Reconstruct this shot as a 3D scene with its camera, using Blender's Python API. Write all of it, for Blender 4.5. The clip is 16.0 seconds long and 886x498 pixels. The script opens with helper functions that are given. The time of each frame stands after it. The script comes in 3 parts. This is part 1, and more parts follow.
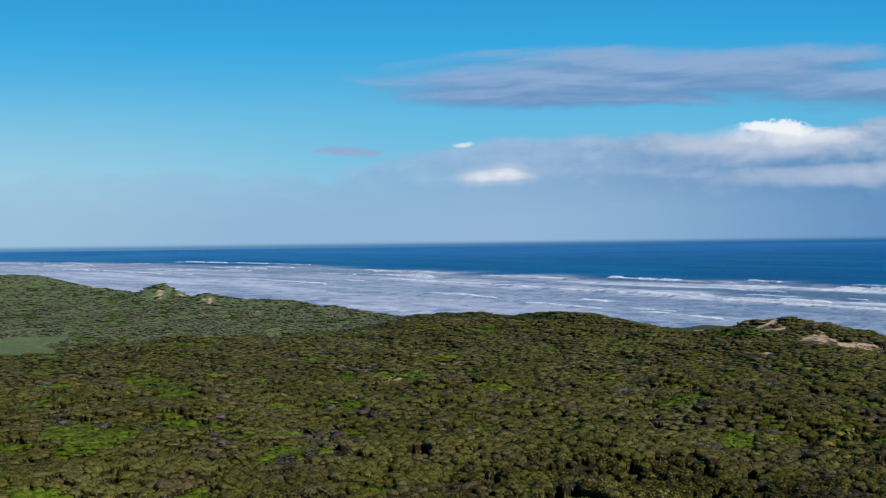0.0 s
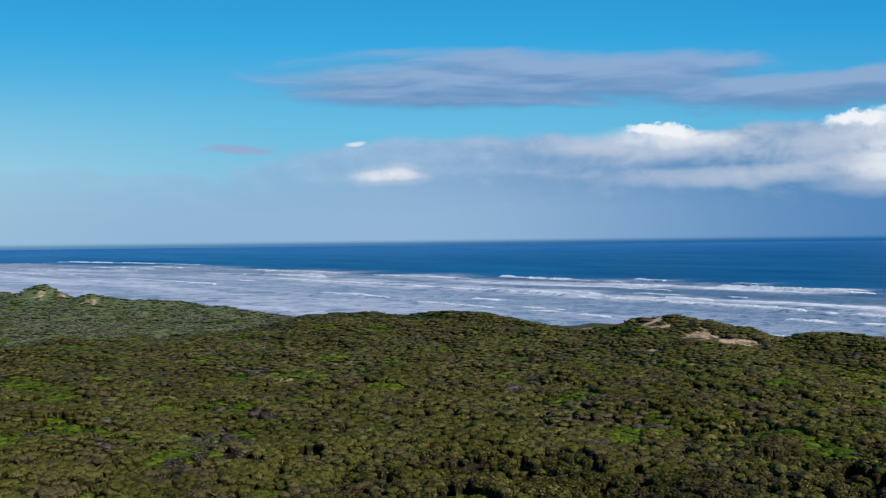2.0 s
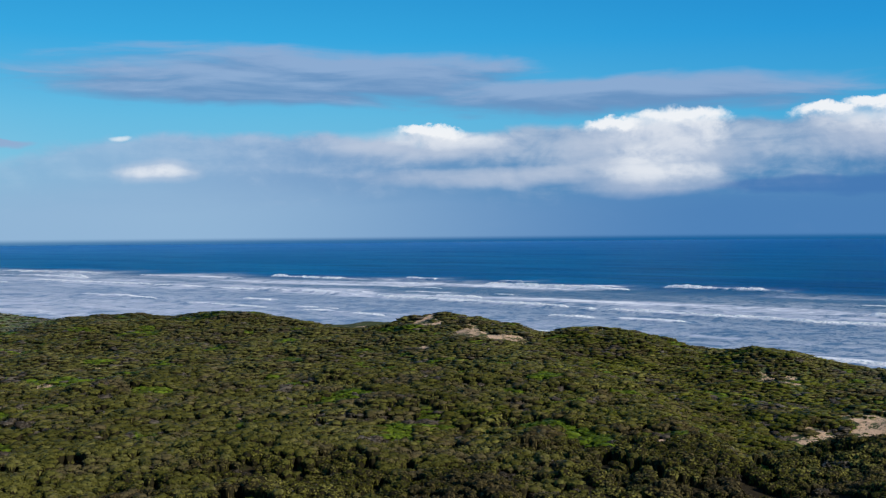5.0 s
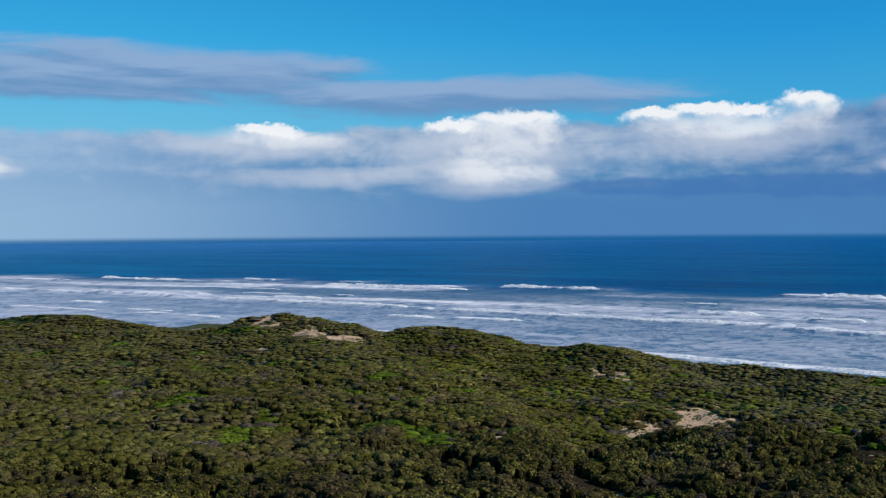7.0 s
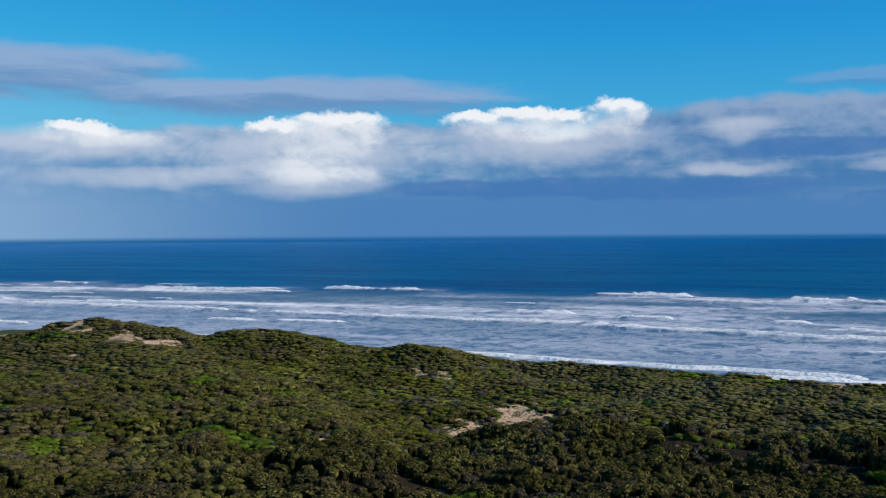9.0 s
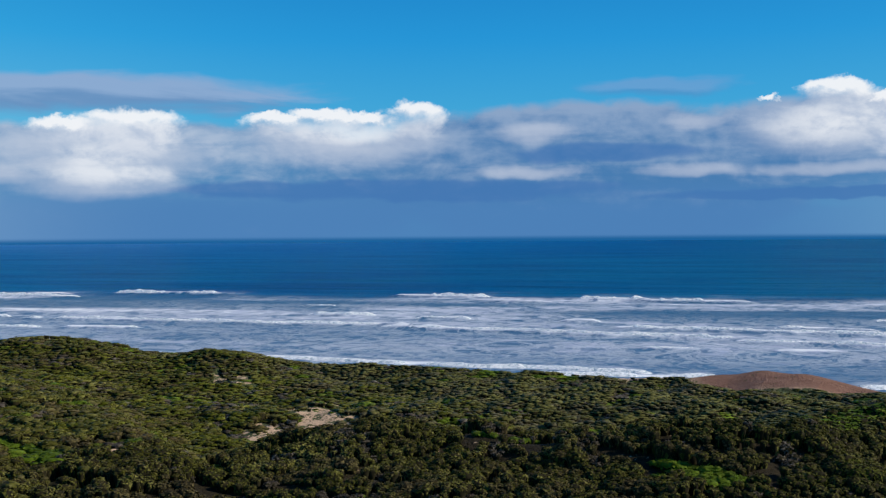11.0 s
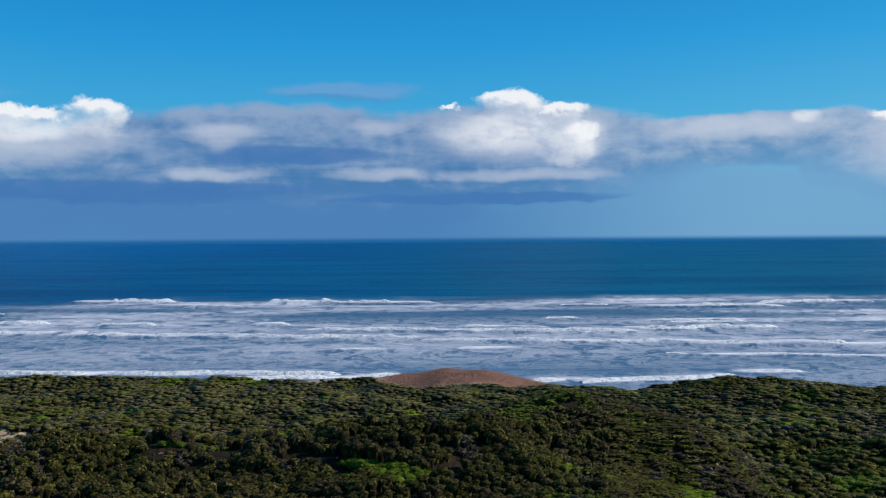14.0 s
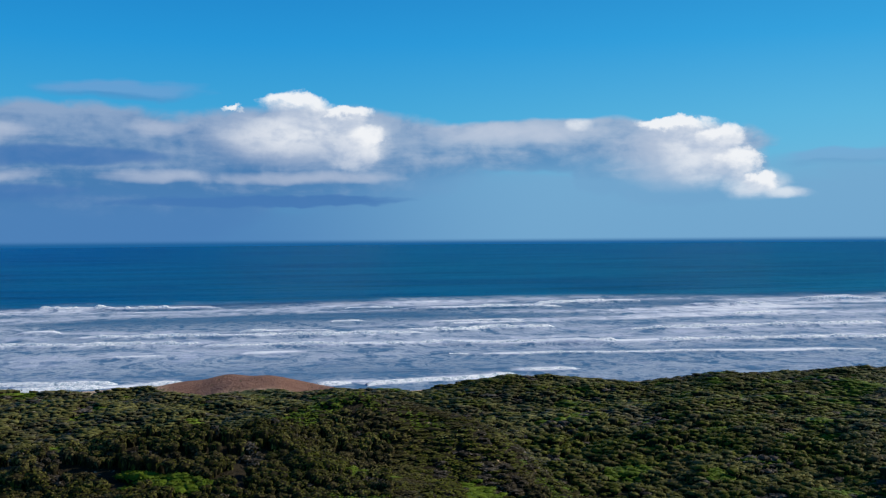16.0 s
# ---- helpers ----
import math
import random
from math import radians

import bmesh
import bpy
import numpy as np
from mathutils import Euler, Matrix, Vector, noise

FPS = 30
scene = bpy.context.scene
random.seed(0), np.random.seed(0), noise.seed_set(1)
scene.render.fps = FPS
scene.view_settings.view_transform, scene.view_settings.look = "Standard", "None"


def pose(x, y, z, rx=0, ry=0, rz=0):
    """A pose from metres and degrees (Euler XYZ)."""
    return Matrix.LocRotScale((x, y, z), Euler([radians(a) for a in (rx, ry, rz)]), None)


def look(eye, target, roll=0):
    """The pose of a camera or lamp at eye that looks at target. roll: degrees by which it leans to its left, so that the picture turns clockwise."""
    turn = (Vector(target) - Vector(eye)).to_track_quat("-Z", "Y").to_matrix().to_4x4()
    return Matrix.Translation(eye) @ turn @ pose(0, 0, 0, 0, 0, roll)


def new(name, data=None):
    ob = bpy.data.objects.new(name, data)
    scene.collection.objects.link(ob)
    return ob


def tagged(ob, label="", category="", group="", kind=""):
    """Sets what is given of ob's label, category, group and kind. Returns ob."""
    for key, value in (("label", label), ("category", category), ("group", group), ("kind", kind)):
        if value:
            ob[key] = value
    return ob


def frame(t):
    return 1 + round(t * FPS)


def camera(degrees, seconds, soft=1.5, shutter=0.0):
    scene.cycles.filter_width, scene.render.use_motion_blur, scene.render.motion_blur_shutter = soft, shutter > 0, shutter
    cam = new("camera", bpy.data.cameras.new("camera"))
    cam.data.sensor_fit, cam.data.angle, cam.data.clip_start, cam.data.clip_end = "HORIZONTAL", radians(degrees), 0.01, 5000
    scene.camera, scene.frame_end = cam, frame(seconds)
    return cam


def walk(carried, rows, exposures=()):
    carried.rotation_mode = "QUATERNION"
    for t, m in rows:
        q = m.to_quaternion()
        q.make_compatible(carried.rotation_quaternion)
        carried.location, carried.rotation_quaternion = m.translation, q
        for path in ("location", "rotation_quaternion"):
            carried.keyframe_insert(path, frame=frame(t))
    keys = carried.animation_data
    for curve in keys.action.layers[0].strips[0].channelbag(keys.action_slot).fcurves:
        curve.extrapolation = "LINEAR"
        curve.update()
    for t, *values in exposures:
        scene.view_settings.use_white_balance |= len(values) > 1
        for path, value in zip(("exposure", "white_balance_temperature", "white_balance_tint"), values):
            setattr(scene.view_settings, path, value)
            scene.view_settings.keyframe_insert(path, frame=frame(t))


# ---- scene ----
# The camera hovers over the dunes and turns to the right on the spot.
EYE = 38.0
cam = camera(45.5, 16.0, soft=1.25)
# seconds, yaw, pitch, roll in degrees
ROWS = [
    (0.0, 0.0, -0.55, 0.69),
    (0.5, -1.42, -0.57, 0.68),
    (1.0, -2.84, -0.59, 0.67),
    (1.5, -4.32, -0.60, 0.65),
    (2.0, -5.83, -0.64, 0.64),
    (2.5, -7.65, -0.69, 0.62),
    (3.0, -9.68, -0.72, 0.60),
    (3.5, -11.70, -0.75, 0.58),
    (4.0, -13.86, -0.78, 0.56),
    (6.5, -24.48, -0.86, 0.44),
    (7.0, -26.77, -0.87, 0.42),
    (7.5, -29.07, -0.88, 0.42),
    (8.0, -31.41, -0.88, 0.41),
    (10.5, -44.33, -0.85, 0.40),
    (11.0, -47.12, -0.84, 0.40),
    (11.5, -49.92, -0.84, 0.39),
    (12.0, -52.72, -0.82, 0.38),
    (12.5, -55.46, -0.83, 0.38),
    (13.0, -58.21, -0.82, 0.37),
    (13.5, -61.01, -0.81, 0.36),
    (14.0, -63.87, -0.78, 0.37),
    (14.5, -66.71, -0.74, 0.38),
    (15.0, -69.60, -0.71, 0.40),
    (15.5, -72.51, -0.70, 0.41),
    (16.0, -75.49, -0.67, 0.42),
]
walk(cam, [(t, pose(0, 0, EYE, 90 + pitch, roll, yaw)) for t, yaw, pitch, roll in ROWS])

# ------------------------------------------------------------------ light and sky
SUN_AZ, SUN_EL = 142.0, 31.0          # degrees clockwise from +y, and above the horizon
sun_data = bpy.data.lights.new("sun", "SUN")
sun_data.energy, sun_data.angle, sun_data.color = 5.0, radians(0.6), (1.0, 0.92, 0.78)
sun = new("sun", sun_data)
sun_dir = Vector((math.sin(radians(SUN_AZ)) * math.cos(radians(SUN_EL)), math.cos(radians(SUN_AZ)) * math.cos(radians(SUN_EL)), math.sin(radians(SUN_EL))))
sun.matrix_world = look(sun_dir * 900, (0, 0, 0))


class Nodes:
    """Short spelling for shader node trees."""

    def __init__(self, tree):
        self.tree = tree

    def node(self, kind, **settings):
        n = self.tree.nodes.new(kind)
        for key, value in settings.items():
            setattr(n, key, value)
        return n

    def put(self, value, socket):
        if isinstance(value, bpy.types.NodeSocket):
            self.tree.links.new(value, socket)
        elif value is not None:
            socket.default_value = value

    def math(self, op, a, b=None, c=None, clamp=False):
        n = self.node("ShaderNodeMath", operation=op, use_clamp=clamp)
        for value, socket in zip((a, b, c), n.inputs):
            self.put(value, socket)
        return n.outputs[0]

    def smooth(self, x, lo, hi, a=0.0, b=1.0):
        n = self.node("ShaderNodeMapRange", interpolation_type="SMOOTHSTEP")
        for value, socket in zip((x, lo, hi, a, b), n.inputs):
            self.put(value, socket)
        return n.outputs[0]

    def mix(self, f, a, b, blend="MIX"):
        n = self.node("ShaderNodeMix", data_type="RGBA", blend_type=blend)
        self.put(f, n.inputs[0])
        for value, socket in ((a, n.inputs[6]), (b, n.inputs[7])):
            self.put((*value, 1) if isinstance(value, tuple) and len(value) == 3 else value, socket)
        return n.outputs[2]

    def noise(self, vector, scale, detail=4.0, rough=0.55, distort=0.0, out=0):
        n = self.node("ShaderNodeTexNoise")
        self.put(vector, n.inputs["Vector"])
        n.inputs["Scale"].default_value, n.inputs["Detail"].default_value = scale, detail
        n.inputs["Roughness"].default_value, n.inputs["Distortion"].default_value = rough, distort
        return n.outputs[out]

    def vec(self, x, y, z=0.0):
        n = self.node("ShaderNodeCombineXYZ")
        for value, socket in zip((x, y, z), n.inputs):
            self.put(value, socket)
        return n.outputs[0]

    def ramp(self, f, *stops):
        n = self.node("ShaderNodeValToRGB")
        self.put(f, n.inputs[0])
        while len(n.color_ramp.elements) < len(stops):
            n.color_ramp.elements.new(0.5)
        for e, (at, colour) in zip(n.color_ramp.elements, stops):
            e.position, e.color = at, (*colour, 1)
        return n.outputs[0]


def build_sky():
    world = bpy.data.worlds.new("sky")
    scene.world = world
    world.use_nodes = True
    tree = world.node_tree
    tree.nodes.clear()
    N = Nodes(tree)
    coord = N.node("ShaderNodeTexCoord").outputs["Generated"]
    split = N.node("ShaderNodeSeparateXYZ")
    N.put(coord, split.inputs[0])
    X, Y, Z = split.outputs
    az = N.math("MULTIPLY", N.math("ARCTAN2", X, Y), 57.29578)
    el = N.math("MULTIPLY", N.math("ARCSINE", Z), 57.29578)

    # clear air: deep azure overhead, paler and greener low down, hazy over the far shore
    physical = N.node("ShaderNodeTexSky", sky_type="NISHITA", sun_disc=False, sun_elevation=radians(SUN_EL), sun_rotation=radians(SUN_AZ))
    physical.air_density, physical.dust_density, physical.ozone_density = 1.0, 0.6, 2.0
    nishita = N.mix(1.0, physical.outputs[0], (0.06, 0.085, 0.10), "MULTIPLY")
    up = N.math("MULTIPLY", el, 1 / 90.0)
    clear = N.ramp(up, (0.0, (0.19, 0.38, 0.58)), (0.03, (0.19, 0.51, 0.71)), (0.07, (0.115, 0.47, 0.73)), (0.115, (0.026, 0.37, 0.72)), (0.16, (0.010, 0.27, 0.61)), (0.3, (0.010, 0.13, 0.40)), (1.0, (0.006, 0.06, 0.22)))
    clear = N.mix(N.math("MULTIPLY", N.smooth(az, 6.0, 48.0), N.smooth(az, 100.0, 62.0, 0.45, 1.0)), clear, N.mix(1.0, clear, (0.36, 0.78, 0.92), "MULTIPLY"))
    clear = N.mix(N.math("MULTIPLY", N.smooth(az, 4.0, -24.0), N.smooth(el, 9.0, 0.0)), clear, (0.36, 0.59, 0.74))
    clear = N.mix(0.08, clear, nishita)

    def air(a, e):
        """Cloud noises at a place of the sky: broad, billows, fine billows, streaks."""
        flat = N.vec(a, N.math("MULTIPLY", e, 1.6), 3.0)
        return N.noise(flat, 0.16, 4.0, 0.55), N.noise(flat, 0.42, 6.0, 0.62, 0.3), N.noise(N.vec(N.math("MULTIPLY", a, 0.20), N.math("MULTIPLY", e, 1.5), 9.0), 0.6, 5.0, 0.58, 0.6)

    def blobs(items, a, e):
        """The union of soft flattened blobs: azimuth, elevation, half width, height above, depth below."""
        field = None
        for ca, ce, wide, over, under in items:
            dx = N.math("MULTIPLY", N.math("SUBTRACT", a, ca), 1 / wide)
            de = N.math("SUBTRACT", e, ce)
            dy = N.math("MAXIMUM", N.math("MULTIPLY", de, 1 / over), N.math("MULTIPLY", de, -1 / under))
            v = N.math("SUBTRACT", 1.0, N.math("MULTIPLY_ADD", dx, dx, N.math("MULTIPLY", dy, dy)))
            field = v if field is None else N.math("SMOOTH_MAX", field, v, 0.15)
        return field

    def rough_up(field, noise, amount):
        return N.math("MULTIPLY_ADD", N.math("SUBTRACT", noise, 0.5), amount, field)

    # wavering of the outlines
    wave_v = N.node("ShaderNodeSeparateXYZ")
    N.put(N.noise(N.vec(az, N.math("MULTIPLY", el, 1.4), 17.0), 0.33, 3.0, 0.5, 0.0, 1), wave_v.inputs[0])
    a0 = N.math("MULTIPLY_ADD", N.math("SUBTRACT", wave_v.outputs[0], 0.5), 2.0, az)
    e0 = N.math("MULTIPLY_ADD", N.math("SUBTRACT", wave_v.outputs[1], 0.5), 0.8, el)
    n_big, n_mid, streak = air(az, el)
    puff_v = N.node("ShaderNodeSeparateXYZ")
    N.put(N.noise(N.vec(az, N.math("MULTIPLY", el, 1.2), 23.0), 1.1, 4.0, 0.6, 0.2, 1), puff_v.inputs[0])
    ah = N.math("MULTIPLY_ADD", N.math("SUBTRACT", puff_v.outputs[0], 0.5), 1.3, a0)
    eh = N.math("MULTIPLY_ADD", N.math("SUBTRACT", puff_v.outputs[1], 0.5), 0.9, e0)
    ah1, eh1 = N.math("ADD", ah, 0.35), N.math("ADD", eh, 0.45)
    # the same a little nearer to the sun, for the light and shade of the billows
    a1, e1 = N.math("ADD", a0, 0.40), N.math("ADD", e0, 0.50)
    n_big1, n_mid1, streak1 = air(N.math("ADD", az, 0.40), N.math("ADD", el, 0.50))

    n_fine = N.noise(N.vec(az, N.math("MULTIPLY", el, 1.3), 5.0), 1.3, 4.0, 0.6)
    n_fine1 = N.noise(N.vec(N.math("ADD", az, 0.25), N.math("MULTIPLY", N.math("ADD", el, 0.25), 1.3), 5.0), 1.3, 4.0, 0.6)
    lit_col, pale, slate, deep = (0.85, 0.87, 0.90), (0.35, 0.46, 0.62), (0.090, 0.25, 0.48), (0.055, 0.175, 0.43)

    # thin high sheet
    sheet_at = [(7.5, 8.2, 12.5, 2.0, 1.5), (15.0, 8.6, 9.0, 1.2, 2.0), (27.0, 7.3, 15.0, 1.2, 1.2), (59.0, 7.7, 5.0, 0.6, 0.6), (6.5, 7.6, 6.0, 0.9, 0.7), (-5.0, 4.75, 2.4, 0.22, 0.3), (96.5, 3.9, 4.0, 0.5, 0.7)]
    high = rough_up(blobs(sheet_at, a0, e0), streak, 1.7)
    high1 = rough_up(blobs(sheet_at, a1, e1), streak1, 1.7)
    high_a = N.math("MULTIPLY", N.smooth(high, -0.1, 0.8), N.smooth(az, 34.0, 50.0, 0.85, 0.5))
    high_c = N.mix(N.smooth(N.math("SUBTRACT", high, high1), -0.35, 0.45), (0.145, 0.26, 0.48), (0.28, 0.39, 0.60))
    high_c = N.mix(N.smooth(az, 40.0, 52.0), high_c, N.mix(1.0, high_c, (0.72, 0.86, 0.98), "MULTIPLY"))
    sky = N.mix(high_a, clear, high_c)

    # the long grey bank over the sea, hazy towards the far shore
    bank_at = [(9.0, 2.6, 17.0, 3.0, 4.0), (30.0, 3.2, 22.0, 3.0, 5.0), (55.0, 3.6, 15.0, 3.6, 5.0), (68.0, 3.9, 11.0, 3.4, 2.6), (82.0, 4.8, 11.0, 1.6, 1.5), (88.0, 3.4, 4.5, 2.4, 2.2), (84.0, 3.8, 2.2, 1.8, 1.9), (-14.0, 1.2, 16.0, 2.6, 3.0)]
    bank = rough_up(rough_up(blobs(bank_at, a0, e0), n_mid, 0.45), n_big, 0.5)
    bank_a = N.math("MULTIPLY", N.smooth(bank, 0.02, 0.36), N.smooth(az, -22.0, 14.0, 0.25, 1.0))
    relief = N.math("MULTIPLY_ADD", N.math("SUBTRACT", n_mid, n_mid1), 1.6, N.math("MULTIPLY", N.math("SUBTRACT", n_big, n_big1), 3.0))
    tone = N.math("ADD", relief, N.math("MULTIPLY_ADD", N.math("SUBTRACT", streak, 0.5), 1.5, N.math("MULTIPLY", N.math("SUBTRACT", el, 4.4), 0.24)))
    bank_c = N.mix(N.smooth(tone, -0.75, 0.85), slate, pale)
    bank_c = N.mix(N.math("MULTIPLY", N.smooth(az, 34.0, 48.0), N.smooth(az, 80.0, 64.0)), bank_c, N.mix(1.0, bank_c, (0.70, 0.78, 0.88), "MULTIPLY"))
    bank_c = N.mix(N.smooth(az, 0.0, 26.0, 0.6, 0.0), bank_c, (0.36, 0.50, 0.71))
    sky = N.mix(bank_a, sky, bank_c)

    # rain haze below the bank down to the horizon
    low_air = N.math("SUBTRACT", el, N.smooth(az, 66.0, 78.0, 0.0, 1.6))
    under = N.math("MULTIPLY", N.smooth(N.math("MULTIPLY_ADD", N.math("SUBTRACT", streak, 0.5), 1.6, low_air), 3.2, 1.0), N.smooth(az, -25.0, 6.0, 0.35, 0.92))
    haze_c = N.mix(N.smooth(az, 2.0, 34.0), (0.28, 0.45, 0.65), (0.072, 0.21, 0.46))
    haze_c = N.mix(N.smooth(az, 62.0, 82.0), haze_c, (0.165, 0.37, 0.595))
    sky = N.mix(under, sky, haze_c)
    base = rough_up(blobs([(45.0, 2.4, 14.0, 0.6, 0.8), (66.0, 1.95, 9.0, 0.4, 0.35), (56.0, 4.3, 6.0, 0.6, 0.6)], a0, e0), streak, 1.6)
    sky = N.mix(N.math("MULTIPLY", N.smooth(base, 0.0, 0.6), 0.75), sky, deep)

    # sunlit cloud: pale soft patches and streaks in the bank
    soft_at = [(22.0, 3.05, 8.5, 0.5, 0.6), (29.0, 2.9, 4.5, 0.9, 1.0), (60.4, 3.15, 2.8, 0.40, 0.32), (68.0, 3.15, 5.0, 0.45, 0.32), (51.8, 3.3, 3.0, 0.36, 0.36), (52.0, 5.4, 2.2, 0.6, 0.6), (60.6, 5.9, 2.0, 0.5, 0.5), (2.9, 3.4, 2.4, 0.6, 0.7),
               (29.3, 4.2, 6.0, 1.7, 1.8), (41.6, 4.9, 5.4, 1.1, 1.3), (67.0, 5.4, 5.0, 1.4, 1.7), (17.0, 4.9, 6.0, 0.7, 1.2), (88.0, 4.4, 3.6, 1.6, 1.9), (79.0, 5.6, 5.0, 0.5, 0.6)]
    soft = rough_up(rough_up(blobs(soft_at, a0, e0), n_mid, 0.8), streak, 0.6)
    sky = N.mix(N.math("MULTIPLY", N.smooth(soft, -0.5, 1.2), 0.56), sky, (0.56, 0.61, 0.72))
    # the thick white bodies of the heaps
    body_at = [(29.2, 4.1, 2.3, 0.8, 0.9), (30.4, 5.4, 3.2, 0.8, 1.2), (29.6, 3.3, 3.0, 0.5, 0.7), (42.0, 5.6, 4.4, 0.6, 0.7), (67.6, 5.7, 3.6, 0.9, 1.2), (70.9, 5.0, 1.9, 1.2, 1.2), (89.4, 4.4, 1.9, 1.3, 1.6), (91.8, 2.7, 1.7, 0.8, 0.8), (93.4, 2.1, 1.5, 0.35, 0.3), (18.5, 5.2, 3.6, 0.4, 0.6), (2.9, 3.4, 2.0, 0.30, 0.36), (83.2, 6.05, 0.7, 0.25, 0.4), (1.1, 5.15, 0.36, 0.09, 0.14)]
    body = rough_up(rough_up(rough_up(blobs(body_at, a0, e0), n_mid, 1.2), streak, 0.6), n_fine, 0.25)
    body_c = N.mix(N.smooth(N.math("MULTIPLY_ADD", N.math("SUBTRACT", n_fine, n_fine1), 0.35, relief), -0.62, 0.22), (0.47, 0.55, 0.69), (0.84, 0.865, 0.90))
    sky = N.mix(N.math("MULTIPLY", N.smooth(body, -0.6, 1.3), 0.70), sky, body_c)
    # firm bright tops that melt away downwards
    heap_at = [(17.6, 5.45, 2.3, 0.42, 0.9), (30.8, 6.0, 3.0, 0.70, 2.2), (28.0, 5.75, 2.6, 0.45, 1.4), (38.2, 6.15, 2.2, 0.42, 0.9), (40.8, 6.35, 2.4, 0.42, 0.8), (43.4, 6.3, 2.2, 0.36, 0.8), (45.8, 6.6, 1.7, 0.62, 1.5), (67.8, 7.15, 2.4, 0.58, 1.3), (64.2, 6.95, 0.7, 0.12, 0.3),
               (70.4, 6.75, 1.3, 0.4, 1.2), (71.0, 5.1, 1.6, 1.0, 1.6), (88.0, 5.95, 2.2, 0.36, 1.2), (90.2, 5.2, 1.4, 0.6, 1.6), (90.8, 3.8, 1.3, 0.9, 1.3), (92.0, 2.8, 1.2, 0.6, 0.8)]
    shape = rough_up(blobs(heap_at, ah, eh), n_mid, 0.9)
    heap = rough_up(shape, n_fine, 0.7)
    heap1 = rough_up(rough_up(blobs(heap_at, ah1, eh1), n_mid1, 0.9), n_fine1, 0.15)
    heap_a = N.smooth(heap, -0.02, 0.72)
    lit = N.smooth(N.math("SUBTRACT", rough_up(shape, n_fine, 0.15), heap1), -0.55, 0.7)
    heap_c = N.mix(lit, (0.50, 0.57, 0.70), lit_col)
    sky = N.mix(N.math("MULTIPLY", heap_a, N.math("MULTIPLY_ADD", lit, 0.66, 0.30)), sky, heap_c)

    # below the horizon the sea goes on
    far_sea = N.mix(N.smooth(az, -24.0, 30.0), (0.10, 0.245, 0.430), (0.012, 0.115, 0.310))
    sky = N.mix(N.smooth(el, -0.07, -0.37), sky, far_sea)
    back = N.node("ShaderNodeBackground")
    N.put(sky, back.inputs["Color"])
    back.inputs["Strength"].default_value = 1.04
    N.put(back.outputs[0], N.node("ShaderNodeOutputWorld").inputs["Surface"])


build_sky()

# ------------------------------------------------------------------ materials


def material(name):
    mat = bpy.data.materials.new(name)
    mat.use_nodes = True
    tree = mat.node_tree
    tree.nodes.clear()
    N = Nodes(tree)
    shader = N.node("ShaderNodeBsdfPrincipled")
    N.put(shader.outputs[0], N.node("ShaderNodeOutputMaterial").inputs["Surface"])
    return mat, N, shader


def bump(N, shader, height, distance, strength=1.0):
    b = N.node("ShaderNodeBump")
    b.inputs["Distance"].default_value, b.inputs["Strength"].default_value = distance, strength
    N.put(height, b.inputs["Height"])
    N.put(b.outputs[0], shader.inputs["Normal"])


def foliage(name, dark, mid, light, odd, speckle=0.5):
    """Leaves: shade varies leaf by leaf, bush by bush and over patches of metres."""
    mat, N, shader = material(name)
    geo = N.node("ShaderNodeNewGeometry")
    place = geo.outputs["Position"]
    patch = N.noise(place, 0.055, 3.0, 0.6)
    bush = N.noise(place, 0.42, 2.0, 0.5)
    leaf = geo.outputs["Random Per Island"]
    v = N.math("MULTIPLY_ADD", leaf, speckle, N.math("MULTIPLY_ADD", bush, 0.62 - 0.4 * (0.5 - speckle), N.math("MULTIPLY", patch, 0.28 + 1.4 * (0.5 - speckle))))
    colour = N.mix(N.smooth(v, 0.38, 0.68), dark, mid)
    colour = N.mix(N.smooth(v, 0.64, 0.92), colour, light)
    shift = N.node("ShaderNodeVectorMath", operation="ADD")
    N.put(place, shift.inputs[0])
    shift.inputs[1].default_value = (310.0, 120.0, 40.0)
    dry = N.noise(shift.outputs[0], 0.13, 4.0, 0.65)
    colour = N.mix(N.smooth(N.math("MULTIPLY_ADD", leaf, 0.12, dry), 0.56, 0.68, 0.0, 0.65), colour, odd)
    sprig = N.noise(place, 4.6, 3.0, 0.65)
    colour = N.mix(1.0, colour, N.ramp(sprig, (0.34, (0.74, 0.74, 0.74)), (0.5, (0.97, 0.97, 0.97)), (0.64, (1.26, 1.26, 1.22))), "MULTIPLY")
    N.put(colour, shader.inputs["Base Color"])
    shader.inputs["Roughness"].default_value = 0.62
    shader.inputs["Specular IOR Level"].default_value = 0.04
    return mat


LEAF = foliage("scrub_leaves", (0.0205, 0.0215, 0.0036), (0.0570, 0.0565, 0.0080), (0.1620, 0.1520, 0.0400), (0.0692, 0.0460, 0.0290), 0.28)
LEAF_DRY = foliage("dry_leaves", (0.0355, 0.0365, 0.0072), (0.0665, 0.0655, 0.0128), (0.1190, 0.1130, 0.0335), (0.0860, 0.0640, 0.0400), 0.22)
LEAF_GREEN = foliage("green_leaves", (0.0319, 0.0526, 0.0032), (0.0686, 0.1053, 0.0072), (0.1085, 0.1515, 0.0144), (0.0718, 0.0766, 0.0144), 0.25)
# leaves of the hollow, lighter and a little bluer as painted haze
LEAF_HAZED = foliage("hazed_leaves", (0.0440, 0.0455, 0.0120), (0.0790, 0.0775, 0.0205), (0.1310, 0.1250, 0.0395), (0.0820, 0.0680, 0.0480), 0.14)
